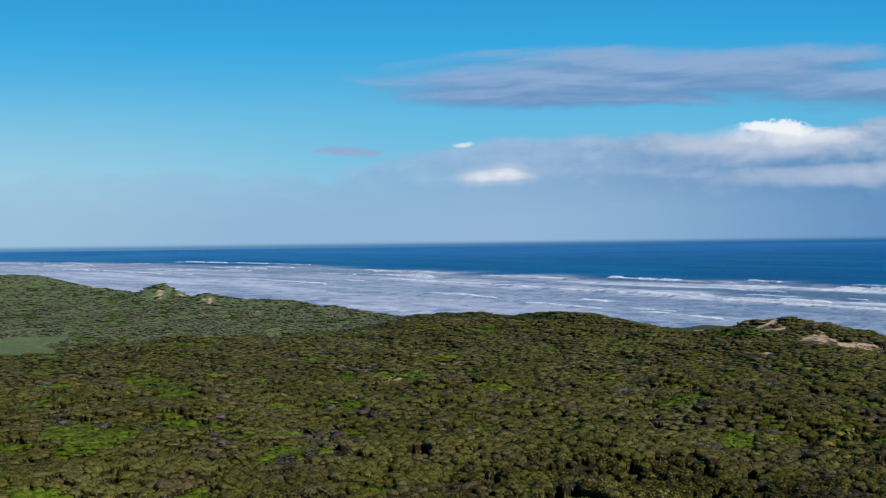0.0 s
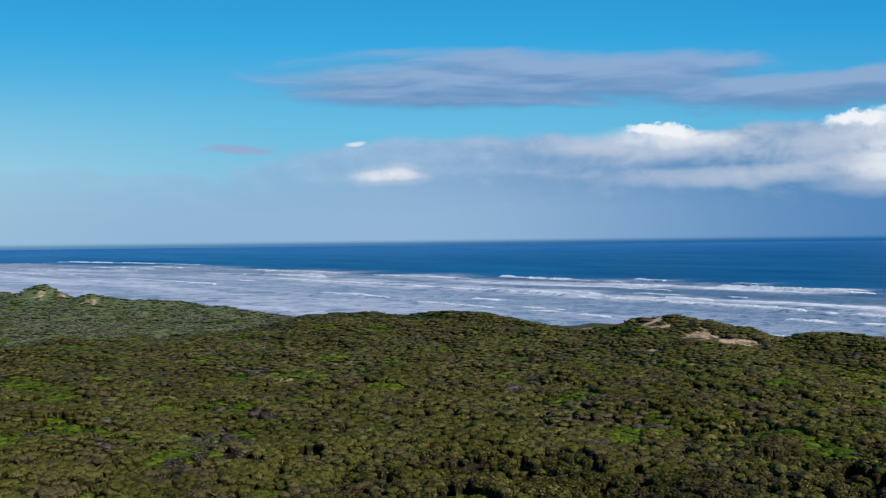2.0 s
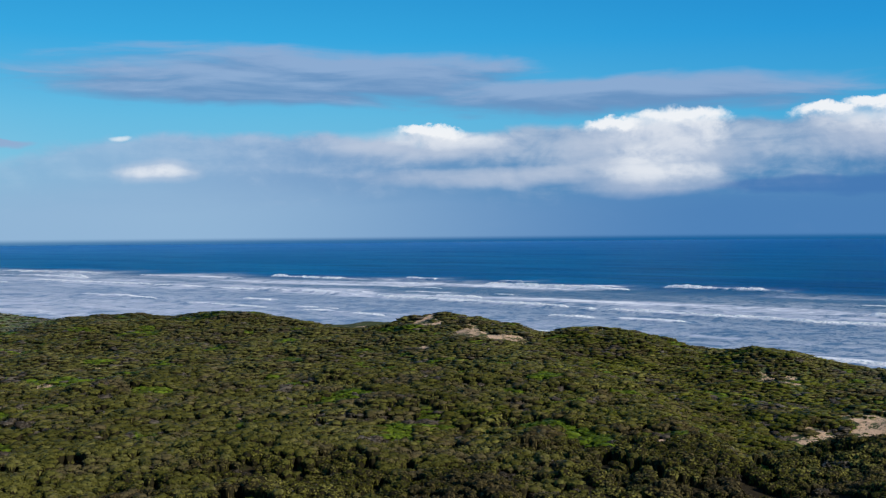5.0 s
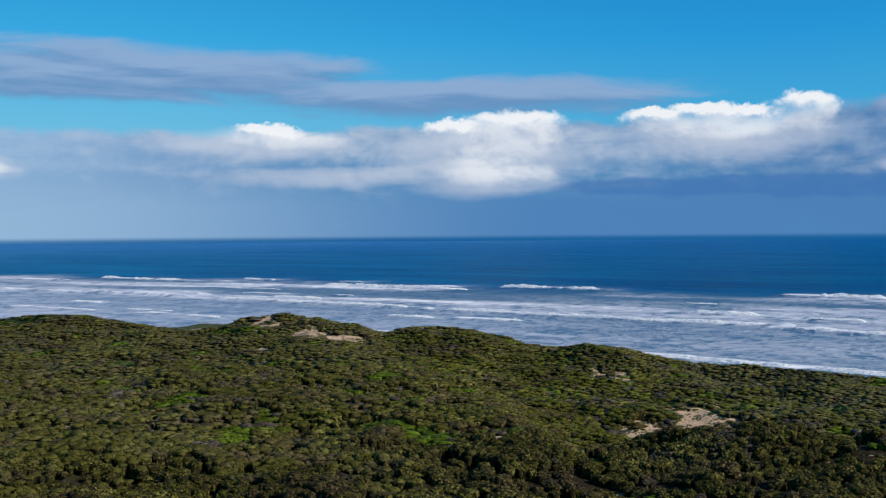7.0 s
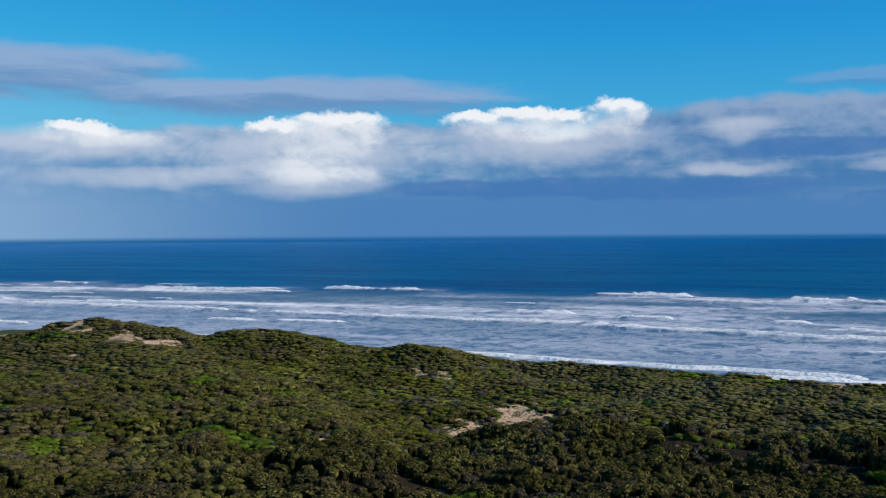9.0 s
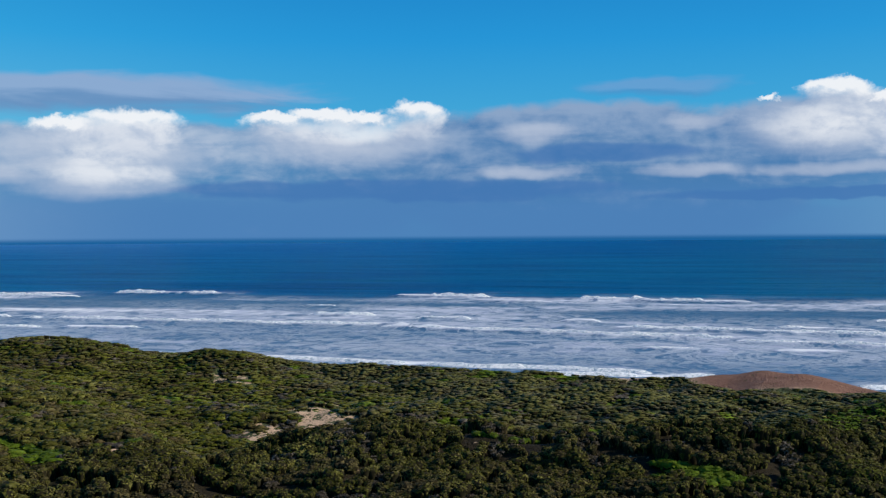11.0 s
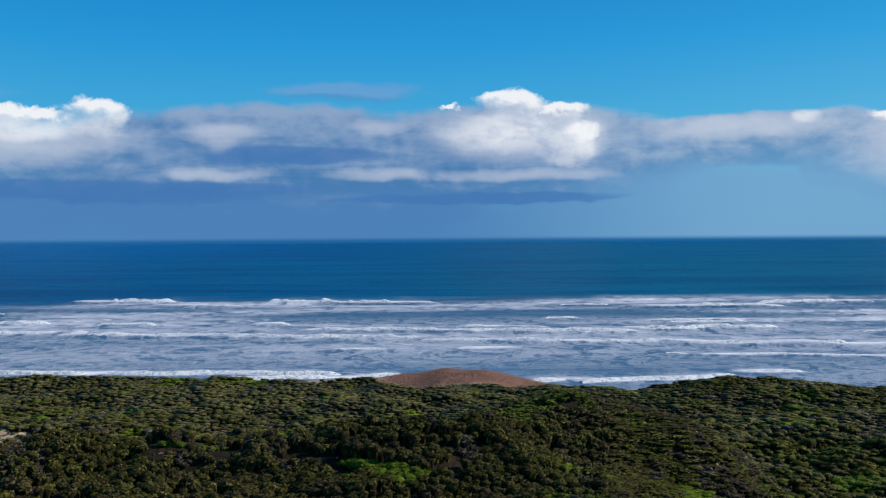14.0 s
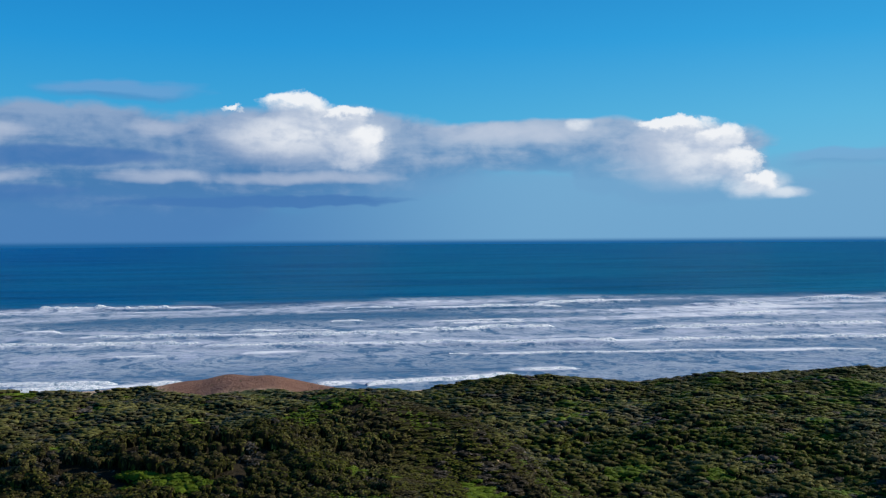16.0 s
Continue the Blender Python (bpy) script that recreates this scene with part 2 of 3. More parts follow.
LEAF_GREY = foliage("grey_twigs", (0.0336, 0.0276, 0.0204), (0.0660, 0.0540, 0.0420), (0.1200, 0.1056, 0.0840), (0.0600, 0.0456, 0.0324))
LEAF_MOSS = foliage("moss_green_leaves", (0.0275, 0.0325, 0.0027), (0.0610, 0.0670, 0.0060), (0.1130, 0.1170, 0.0165), (0.0704, 0.0496, 0.0240), 0.25)
# leaves of the distant dunes, aerial haze mixed into their colour
LEAF_FAR_HAZED = foliage("far_hazed_leaves", (0.0960, 0.1040, 0.0600), (0.1340, 0.1410, 0.0860), (0.1800, 0.1850, 0.1200), (0.1750, 0.1390, 0.1080), 0.10)


def make_bark():
    mat, N, shader = material("bark")
    place = N.node("ShaderNodeNewGeometry").outputs["Position"]
    N.put(N.mix(N.noise(place, 6.0, 4.0), (0.05, 0.04, 0.03), (0.14, 0.12, 0.09)), shader.inputs["Base Color"])
    shader.inputs["Roughness"].default_value = 0.85
    return mat


BARK = make_bark()


def make_shaded_twigs():
    """The inner twigs and dead leaves of a bush, near black to paint the shade between leaves."""
    mat, N, shader = material("shaded_twigs")
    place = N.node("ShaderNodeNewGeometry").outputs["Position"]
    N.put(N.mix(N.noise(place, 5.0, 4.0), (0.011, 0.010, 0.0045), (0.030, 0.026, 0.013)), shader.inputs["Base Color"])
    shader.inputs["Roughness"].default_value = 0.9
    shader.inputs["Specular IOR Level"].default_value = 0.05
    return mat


SHADED_TWIGS = make_shaded_twigs()


def make_ground():
    mat, N, shader = material("dune_ground")
    place = N.node("ShaderNodeNewGeometry").outputs["Position"]
    fine, mid, big = N.noise(place, 2.2, 5.0, 0.65), N.noise(place, 0.35, 5.0, 0.6), N.noise(place, 0.05, 4.0, 0.55)
    # dark litter, deepened further to paint the shade between bushes
    litter = N.mix(N.smooth(N.math("MULTIPLY_ADD", fine, 0.5, N.math("MULTIPLY", mid, 0.5)), 0.35, 0.65), (0.012, 0.010, 0.005), (0.034, 0.026, 0.014))
    grass = N.mix(N.smooth(fine, 0.35, 0.65), (0.014, 0.022, 0.003), (0.045, 0.062, 0.009))
    soil = N.mix(N.smooth(N.math("MULTIPLY_ADD", mid, 0.5, N.math("MULTIPLY", big, 0.6)), 0.58, 0.72), litter, grass)
    sand_v = N.mix(N.math("MULTIPLY_ADD", fine, 0.5, N.math("MULTIPLY", mid, 0.5)), (0.33, 0.205, 0.125), (0.68, 0.49, 0.335))
    red_v = N.mix(N.math("MULTIPLY_ADD", fine, 0.4, N.math("MULTIPLY", mid, 0.6)), (0.135, 0.070, 0.050), (0.27, 0.148, 0.104))
    field = N.node("ShaderNodeAttribute", attribute_name="field").outputs["Fac"]
    # field colour, which also pales the far ground in place of haze
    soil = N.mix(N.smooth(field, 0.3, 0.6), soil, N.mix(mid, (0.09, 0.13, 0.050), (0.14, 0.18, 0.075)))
    sand = N.node("ShaderNodeAttribute", attribute_name="sand").outputs["Fac"]
    red = N.node("ShaderNodeAttribute", attribute_name="red").outputs["Fac"]
    broken = N.math("MULTIPLY_ADD", N.math("SUBTRACT", N.math("MULTIPLY_ADD", fine, 0.5, N.math("MULTIPLY", mid, 0.5)), 0.5), 4.5, sand)
    colour = N.mix(N.smooth(broken, 0.42, 0.56), soil, N.mix(red, sand_v, red_v))
    N.put(colour, shader.inputs["Base Color"])
    shader.inputs["Roughness"].default_value = 0.95
    shader.inputs["Specular IOR Level"].default_value = 0.1
    gully = N.noise(place, 0.9, 4.0, 0.7, 0.5)
    bump(N, shader, N.math("MULTIPLY_ADD", fine, 0.4, N.math("MULTIPLY_ADD", gully, 1.0, mid)), 0.45)
    return mat


GROUND = make_ground()

NORMAL_AZ = 62.0                      # the way out to sea, square to the shore
NX, NY = math.sin(radians(NORMAL_AZ)), math.cos(radians(NORMAL_AZ))
SX, SY = -NY, NX                      # along the shore, to the far beach


def make_water():
    mat, N, shader = material("sea_water")
    geo = N.node("ShaderNodeNewGeometry")
    place = geo.outputs["Position"]
    turn = N.node("ShaderNodeVectorRotate", rotation_type="Z_AXIS")
    N.put(place, turn.inputs["Vector"])
    turn.inputs["Angle"].default_value = radians(NORMAL_AZ - 90.0)
    split = N.node("ShaderNodeSeparateXYZ")
    N.put(turn.outputs[0], split.inputs[0])
    s = split.outputs[1]
    far = N.math("MAXIMUM", N.math("SUBTRACT", s, 600.0), 0.0)
    n = N.math("MULTIPLY_ADD", N.math("MULTIPLY", far, far), 1 / 9000.0, split.outputs[0])
    lace_at = N.vec(N.math("MULTIPLY", n, 0.042), N.math("MULTIPLY", s, 0.046), 0.0)
    lace = N.noise(lace_at, 1.0, 6.0, 0.62, 1.2)
    fine = N.noise(N.vec(N.math("MULTIPLY", n, 0.105), N.math("MULTIPLY", s, 0.135), 5.0), 1.0, 5.0, 0.6, 0.8)
    foam = N.node("ShaderNodeAttribute", attribute_name="foam").outputs["Fac"]
    ridge = N.math("SUBTRACT", 1.0, N.math("MULTIPLY", N.math("ABSOLUTE", N.math("SUBTRACT", lace, 0.5)), 11.0))
    ridge = N.math("MAXIMUM", ridge, N.math("SUBTRACT", 0.95, N.math("MULTIPLY", N.math("ABSOLUTE", N.math("SUBTRACT", fine, 0.5)), 9.0)))
    thick = N.smooth(N.math("MULTIPLY_ADD", N.math("SUBTRACT", fine, 0.5), 0.9, foam), 0.52, 0.80)
    film = N.smooth(N.math("MULTIPLY_ADD", N.math("SUBTRACT", lace, 0.5), 0.9, N.math("MULTIPLY_ADD", N.math("SUBTRACT", fine, 0.5), 0.5, foam)), 0.29, 0.69)
    veil = N.math("MULTIPLY", N.smooth(ridge, 0.40, 1.0), N.smooth(foam, 0.04, 0.34))
    wind = N.noise(N.vec(N.math("MULTIPLY", n, 0.013), N.math("MULTIPLY", s, 0.0024), 2.0), 1.0, 7.0, 0.74)
    deep = N.mix(N.smooth(wind, 0.38, 0.62), (0.000, 0.060, 0.190), (0.001, 0.108, 0.250))
    # bluer far out: haze and sky reflection put into the water colour
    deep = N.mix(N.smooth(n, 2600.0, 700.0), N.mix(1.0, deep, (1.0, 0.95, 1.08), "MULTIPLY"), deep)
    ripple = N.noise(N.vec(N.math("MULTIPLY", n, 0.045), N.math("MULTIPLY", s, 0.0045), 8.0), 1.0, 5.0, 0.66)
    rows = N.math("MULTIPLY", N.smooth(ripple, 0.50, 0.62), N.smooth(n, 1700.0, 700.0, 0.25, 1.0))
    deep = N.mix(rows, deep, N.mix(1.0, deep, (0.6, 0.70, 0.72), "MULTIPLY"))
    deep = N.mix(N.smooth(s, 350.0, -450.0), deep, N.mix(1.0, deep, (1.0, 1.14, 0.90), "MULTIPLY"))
    # lighter and greyer along the far beach, haze painted into the colour
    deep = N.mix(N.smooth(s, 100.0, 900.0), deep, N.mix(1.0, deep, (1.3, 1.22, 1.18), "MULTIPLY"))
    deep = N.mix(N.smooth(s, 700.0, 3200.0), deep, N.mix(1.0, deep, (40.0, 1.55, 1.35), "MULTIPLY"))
    surf = N.smooth(N.math("MULTIPLY_ADD", N.math("SUBTRACT", lace, 0.5), 150.0, n), 655.0, 545.0)
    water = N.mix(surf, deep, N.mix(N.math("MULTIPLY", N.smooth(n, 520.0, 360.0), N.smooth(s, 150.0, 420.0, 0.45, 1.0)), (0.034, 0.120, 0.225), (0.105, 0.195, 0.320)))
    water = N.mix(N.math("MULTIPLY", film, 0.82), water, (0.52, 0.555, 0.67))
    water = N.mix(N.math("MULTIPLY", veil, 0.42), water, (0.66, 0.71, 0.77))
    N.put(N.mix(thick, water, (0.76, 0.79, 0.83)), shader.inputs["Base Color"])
    cover = N.math("MAXIMUM", thick, veil)
    N.put(N.math("MULTIPLY_ADD", cover, 0.35, 0.42), shader.inputs["Roughness"])
    shader.inputs["IOR"].default_value = 1.12
    shader.inputs["Specular IOR Level"].default_value = 0.15
    shader.inputs["Specular Tint"].default_value = (0.12, 0.62, 1.0, 1.0)
    swell = N.noise(N.vec(N.math("MULTIPLY", n, 0.05), N.math("MULTIPLY", s, 0.012), 1.0), 1.0, 4.0, 0.6)
    chop = N.noise(N.vec(N.math("MULTIPLY", n, 0.35), N.math("MULTIPLY", s, 0.15), 1.0), 1.0, 4.0, 0.65)
    bump(N, shader, N.math("MULTIPLY_ADD", swell, 2.0, N.math("MULTIPLY", chop, 0.45)), 1.6)
    return mat


WATER = make_water()


def make_foam():
    mat, N, shader = material("white_foam")
    place = N.node("ShaderNodeNewGeometry").outputs["Position"]
    lump = N.noise(place, 0.8, 5.0, 0.65)
    N.put(N.mix(N.smooth(lump, 0.36, 0.56), (0.42, 0.52, 0.58), (0.86, 0.88, 0.89)), shader.inputs["Base Color"])
    shader.inputs["Roughness"].default_value = 0.8
    bump(N, shader, lump, 0.6)
    return mat


FOAM = make_foam()


# ------------------------------------------------------------------ the lie of the land


def lattice(ix, iy, seed):
    h = (ix.astype(np.int64) * 374761393 + iy.astype(np.int64) * 668265263 + seed * 144665) & 0x7FFFFFFF
    h = ((h ^ (h >> 13)) * 1274126177) & 0x7FFFFFFF
    return ((h ^ (h >> 16)) & 0xFFFF) / 65535.0


def rough(x, y, seed=0, octaves=1):
    """Smooth noise from 0 to 1."""
    total, weight, size = 0.0, 0.0, 1.0
    for o in range(octaves):
        ix, iy = np.floor(x), np.floor(y)
        fx, fy = x - ix, y - iy
        fx, fy = fx * fx * (3 - 2 * fx), fy * fy * (3 - 2 * fy)
        a, b = lattice(ix, iy, seed + o), lattice(ix + 1, iy, seed + o)
        c, d = lattice(ix, iy + 1, seed + o), lattice(ix + 1, iy + 1, seed + o)
        total = total + size * (a + (b - a) * fx + (c - a) * fy + (a - b - c + d) * fx * fy)
        weight, size = weight + size, size * 0.5
        x, y = x * 2.03 + 17.1, y * 2.03 + 5.7
    return total / weight


def step(x, lo, hi):
    k = np.clip((x - lo) / (hi - lo), 0, 1)
    return k * k * (3 - 2 * k)


def polar(az, d):
    return d * np.sin(np.radians(az)), d * np.cos(np.radians(az))


SCRUB_TOP = 0.88
DUNES = []


def hills(x, y):
    """Height of the bare land without the beach."""
    d = np.hypot(x, y)
    az = np.degrees(np.arctan2(x, y))
    edge = np.interp(az, [-60, -22, -5, 10, 22, 34, 50, 66, 78, 90, 120], [250, 255, 290, 300, 230, 112, 118, 120, 92, 70, 60])
    fall = np.interp(az, [-60, -5, 22, 34, 66, 120], [60, 70, 100, 34, 30, 40])
    low = np.interp(az, [-60, -22, 0, 20, 40, 60, 100], [3.0, 3.5, 4.5, 7.5, 5.0, 3.2, 3.6])
    z = low + (13.2 - low) * (1 - step(d, edge - 0.3 * fall, edge + fall))
    z = z + (rough(x / 38, y / 38, 3, 3) - 0.5) * 3.4 + (rough(x / 13, y / 13, 8, 2) - 0.5) * 2.8 + (rough(x / 5.5, y / 5.5, 9, 1) - 0.5) * 1.1
    for ca, cd, tall, wide, long in DUNES:
        cx, cy = polar(ca, cd)
        u = (x - cx) * math.cos(radians(ca)) - (y - cy) * math.sin(radians(ca))
        v = (x - cx) * math.sin(radians(ca)) + (y - cy) * math.cos(radians(ca))
        z = z + tall * np.exp(-((u / wide) ** 2) - (v / long) ** 2)
    return z


WANTED = []


def dune(az, d, el, wide, long):
    """A dune whose grown crest stands at that azimuth, distance and angle below the eye's level."""
    WANTED.append((az, d, EYE - d * math.tan(radians(el)) - SCRUB_TOP, wide, long))


def raise_dunes():
    """Heights of all dunes together, so that each crest with its neighbours' feet comes out as wanted."""
    x, y = polar(np.array([w[0] for w in WANTED]), np.array([float(w[1]) for w in WANTED]))
    bare_z = hills(x, y)
    share = []
    for ca, cd, top, wide, long in WANTED:
        DUNES[:] = [(ca, cd, 1.0, wide, long)]
        share.append(hills(x, y) - bare_z)
    tall = np.linalg.solve(np.array(share).T, np.array([w[2] for w in WANTED]) - bare_z)
    DUNES[:] = [(w[0], w[1], float(h), w[3], w[4]) for w, h in zip(WANTED, tall)]


dune(-22.7, 980, 1.57, 60, 90)
dune(-19.3, 900, 2.03, 40, 70)
dune(-17.3, 760, 2.44, 20, 40)
dune(-16.0, 650, 2.46, 8, 18)
dune(-14.95, 640, 2.16, 11, 24)
dune(-13.7, 615, 2.80, 6, 18)
dune(-12.7, 590, 2.66, 9, 22)
dune(-11.5, 580, 2.88, 9, 20)
dune(-9.5, 560, 3.14, 14, 28)
dune(-6.8, 530, 3.46, 22, 36)
dune(-1.4, 345, 4.06, 20, 45)
dune(2.0, 335, 3.93, 12, 40)
dune(6.5, 330, 3.92, 16, 42)
dune(13.2, 318, 4.70, 14, 30)
dune(17.6, 305, 4.18, 13, 34)
dune(20.2, 298, 4.48, 9, 28)
dune(22.6, 285, 5.05, 10, 30)
dune(25.2, 278, 5.02, 7, 26)
dune(27.8, 270, 5.28, 12, 30)
dune(30.4, 266, 6.00, 7, 24)
dune(32.7, 262, 6.42, 6, 22)
dune(34.6, 258, 6.12, 7, 22)
dune(36.6, 258, 6.38, 5, 20)
dune(38.9, 260, 7.28, 9, 18)
dune(42.8, 260, 7.68, 13, 18)
dune(50.0, 252, 7.80, 22, 15)
dune(58.5, 249, 8.22, 18, 14)
dune(72.8, 248, 7.85, 10, 12)
dune(79.6, 246, 6.92, 12, 20)
dune(85.5, 254, 7.55, 14, 22)
dune(90.2, 258, 6.84, 9, 18)
dune(97.8, 266, 6.92, 20, 26)
dune(64.5, 128, 10.15, 8, 13)
dune(67.2, 134, 9.45, 7, 17)
dune(69.8, 138, 8.42, 7, 17)
dune(73.0, 138, 8.60, 7, 17)
dune(75.3, 134, 9.25, 7, 17)
dune(77.6, 130, 10.1, 8, 17)
dune(60.0, 116, 10.2, 14, 14)
dune(45.0, 122, 10.3, 22, 13)
dune(31.0, 122, 10.95, 16, 13)
raise_dunes()


def bend(s):
    """How far the coast draws back along the far beach."""
    return np.maximum(s - 600.0, 0) ** 2 / 9000.0


def setback(s):
    return 4 + 60 * step(s, 90, 520) + 44 * step(s, 500, 740) + 26 * step(-s, 5, 50)


def beach(x, y):
    """As offshore(), for the edge of the dunes, which lies further back along the far beach."""
    return offshore(x, y) + setback(x * SX + y * SY)


def offshore(x, y):
    """Distance out from the camera, square to the bending coast."""
    return x * NX + y * NY + bend(x * SX + y * SY)


def land(x, y):
    n = beach(x, y)
    z = hills(x, y)
    wander = (rough(x / 60, y / 60, 21, 2) - 0.5) * 10
    m = n + wander
    face = np.where(m < 262, 3.2 + (262 - m) * 0.42, 3.2 - (m - 262) * np.interp(np.degrees(np.arctan2(x, y)), [20, 40, 73, 80], [0.14, 0.26, 0.26, 0.14]))
    k = 1.6
    h = np.clip(0.5 + 0.5 * (face - z) / k, 0, 1)
    z = face + (z - face) * h - k * h * (1 - h)
    # the bare red sand hill on the shore
    rx, ry = polar(66.0, 262)
    u, v = (x - rx) * SX + (y - ry) * SY, (x - rx) * NX + (y - ry) * NY
    z = z + 2.8 * np.exp(-(((u - 4) / np.where(u < 4, 40, 16)) ** 2) - (v / 13) ** 2)
    return z


# bare sand: azimuth, distance, half width, half depth
SAND = [(-2.8, 189, 1.9, 2.2), (7.1, 145, 1.2, 1.8), (16.9, 290, 5.2, 8), (19.4, 266, 5.2, 10), (21.2, 258, 6.0, 9), (13.6, 305, 1.8, 5), (21.7, 140, 1.0, 1.6), (30.0, 128, 1.2, 1.6), (17.0, 231, 1.4, 3), (37.4, 176, 2.7, 10.0), (40.5, 186, 4.8, 19.0), (35.1, 238, 1.5, 3.5), (36.4, 236, 1.8, 6), (26.7, 274, 2, 4), (-15.2, 622, 3.6, 9), (-13.9, 632, 3.4, 9), (-12.5, 572, 3.2, 9), (-10.0, 510, 2.6, 8), (72.1, 123, 0.6, 0.5), (74.6, 131, 0.5, 0.5), (87.5, 154, 0.8, 1.6), (94.0, 152, 2.4, 1.0), (84.3, 232, 1.0, 1.6)]


def bare(x, y):
    """How much open sand, and how red."""
    n = beach(x, y) + (rough(x / 60, y / 60, 21, 2) - 0.5) * 10
    sand = step(n, 258, 266)
    for az, d, wide, deep in SAND:
        cx, cy = polar(az, d)
        u = (x - cx) * math.cos(radians(az)) - (y - cy) * math.sin(radians(az))
        v = (x - cx) * math.sin(radians(az)) + (y - cy) * math.cos(radians(az))
        r = np.sqrt((u / wide) ** 2 + (v / deep) ** 2) + (rough(x / 1.7, y / 1.7, 31, 3) - 0.5) * 2.3
        sand = np.maximum(sand, 0.66 * (1 - step(r, 0.75, 1.15)))
    rx, ry = polar(66.0, 262)
    u, v = (x - rx) * SX + (y - ry) * SY, (x - rx) * NX + (y - ry) * NY
    red = 1 - step(np.sqrt((u / np.where(u < 0, 46, 27)) ** 2 + (v / 17) ** 2) + (rough(x / 6, y / 6, 33, 2) - 0.5) * 0.2, 0.9, 1.1)
    return np.maximum(sand, red), red


def field_mask(x, y):
    az, d = np.degrees(np.arctan2(x, y)), np.hypot(x, y)
    return (1 - step(np.abs(az + 23) + (rough(x / 30, y / 30, 5, 2) - 0.5) * 3, 2.0, 4.0)) * step(d, 290, 310) * (1 - step(d, 400, 440))


def sheet(name, x, y, z, mat, attributes=()):
    """A grid of points as one smooth mesh."""
    rows, cols = x.shape
    me = bpy.data.meshes.new(name)
    i = np.arange(rows * cols).reshape(rows, cols)
    faces = np.stack([i[:-1, :-1], i[:-1, 1:], i[1:, 1:], i[1:, :-1]], -1).reshape(-1, 4)
    fill(me, np.stack([x, y, z], -1).reshape(-1, 3), faces)
    me.polygons.foreach_set("use_smooth", np.ones(len(faces), dtype=bool))
    for key, values in attributes:
        me.attributes.new(key, "FLOAT", "POINT").data.foreach_set("value", values.astype(np.float32).ravel())
    me.materials.append(mat)
    return new(name, me)


def fill(me, points, faces):
    """Points and faces, all faces with as many corners, into an empty mesh."""
    count, corners = faces.shape
    me.vertices.add(len(points))
    me.vertices.foreach_set("co", points.astype(np.float32).ravel())
    me.loops.add(count * corners)
    me.loops.foreach_set("vertex_index", faces.astype(np.int32).ravel())
    me.polygons.add(count)
    me.polygons.foreach_set("loop_start", np.arange(0, count * corners, corners, dtype=np.int32))
    me.update(calc_edges=True)


def build_ground():
    """One sheet of land round the camera, finer where it is seen."""
    az = np.radians(np.concatenate([np.arange(-180, -30, 5.0), np.arange(-28, 103, 0.36), np.arange(104, 178, 5.0), [180.0]]))
    d = np.concatenate([np.linspace(0.0, 70, 20), np.geomspace(72, 460, 240), np.geomspace(465, 1300, 90), np.geomspace(1350, 4900, 25)])
    A, D = np.meshgrid(az, d, indexing="ij")
    x, y = D * np.sin(A), D * np.cos(A)
    z = land(x, y)
    sand, red = bare(x, y)
    # the far ground gets the pale field colour too, as painted haze
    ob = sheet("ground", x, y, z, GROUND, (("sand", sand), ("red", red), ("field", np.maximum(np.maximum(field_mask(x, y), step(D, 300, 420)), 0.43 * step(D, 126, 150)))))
    ob.data.flip_normals()
    tagged(ob, "rolling coastal dunes of sand and dark litter under scrub", "ground", kind="structure")


build_ground()

# ------------------------------------------------------------------ the sea
# crests: way out from the shore line of the camera, middle and half length along the shore, height, slant
OUTER = [(690, 1750, 280, 2.2, 0.1), (548, 810, 32, 2.0, 0), (590, 757, 25, 2.6, 0), (584, 690, 45, 2.5, 0), (592, 640, 14, 2.3, 0), (578, 455, 68, 2.7, 0.05), (625, 530, 12, 2.4, 0), (625, 628, 19, 2.4, 0), (614, 345, 46, 2.9, 0),
         (600, 430, 18, 2.4, 0), (608, 163, 36, 2.9, 0.1), (566, 108, 22, 2.2, 0), (592, 60, 22, 2.7, 0.1), (581, 15, 34, 2.7, 0.1), (536, -150, 45, 2.5, 0.05), (556, -215, 36, 2.7, -0.1), (515, -285, 25, 2.3, 0.3), (526, -375, 42, 2.8, 0.4)]
MIDDLE = [(435, 860, 60, 1.9, 0), (436, 740, 70, 2.0, 0), (437, 640, 60, 1.9, 0), (441, 560, 45, 2.0, 0), (455, 520, 11, 2.4, 0), (438, 530, 30, 1.9, 0), (457, 430, 20, 2.1, 0), (340, 597, 30, 1.3, 0), (331, 487, 40, 1.4, 0), (335, 390, 32, 1.3, 0), (462, 172, 17, 2.2, 0.1),
          (448, 58, 8, 2.3, 0), (450, 120, 14, 2.0, 0), (425, -38, 22, 2.0, 0.28), (347, -35, 20, 1.2, 0), (380, 285, 14, 1.7, 0), (385, 250, 19, 1.7, 0), (372, 512, 15, 1.7, 0)]
BORES = [(430, 400, 95, 2.1, 0.03), (415, 210, 105, 2.1, 0.07), (393, 60, 78, 2.1, 0.17), (362, -70, 74, 2.0, 0.2), (342, -190, 75, 1.9, 0.14), (412, -20, 80, 2.0, 0.15), (411, -112, 36, 2.3, -0.1), (390, -225, 60, 2.1, 0.08), (315, -150, 70, 1.0, 0.2),
         (292, 75, 68, 1.3, 0.05), (283, 25, 28, 1.1, 0), (272, -65, 22, 1.2, -0.1), (283, -98, 9, 1.2, 0), (272, -38, 8, 1.1, 0), (300, 150, 40, 1.2, 0.1), (312, 230, 50, 1.1, 0.1)]
CRESTS = OUTER + MIDDLE + BORES


# further rollers, along the far beach and between the large ones
roll = np.random.default_rng(5)
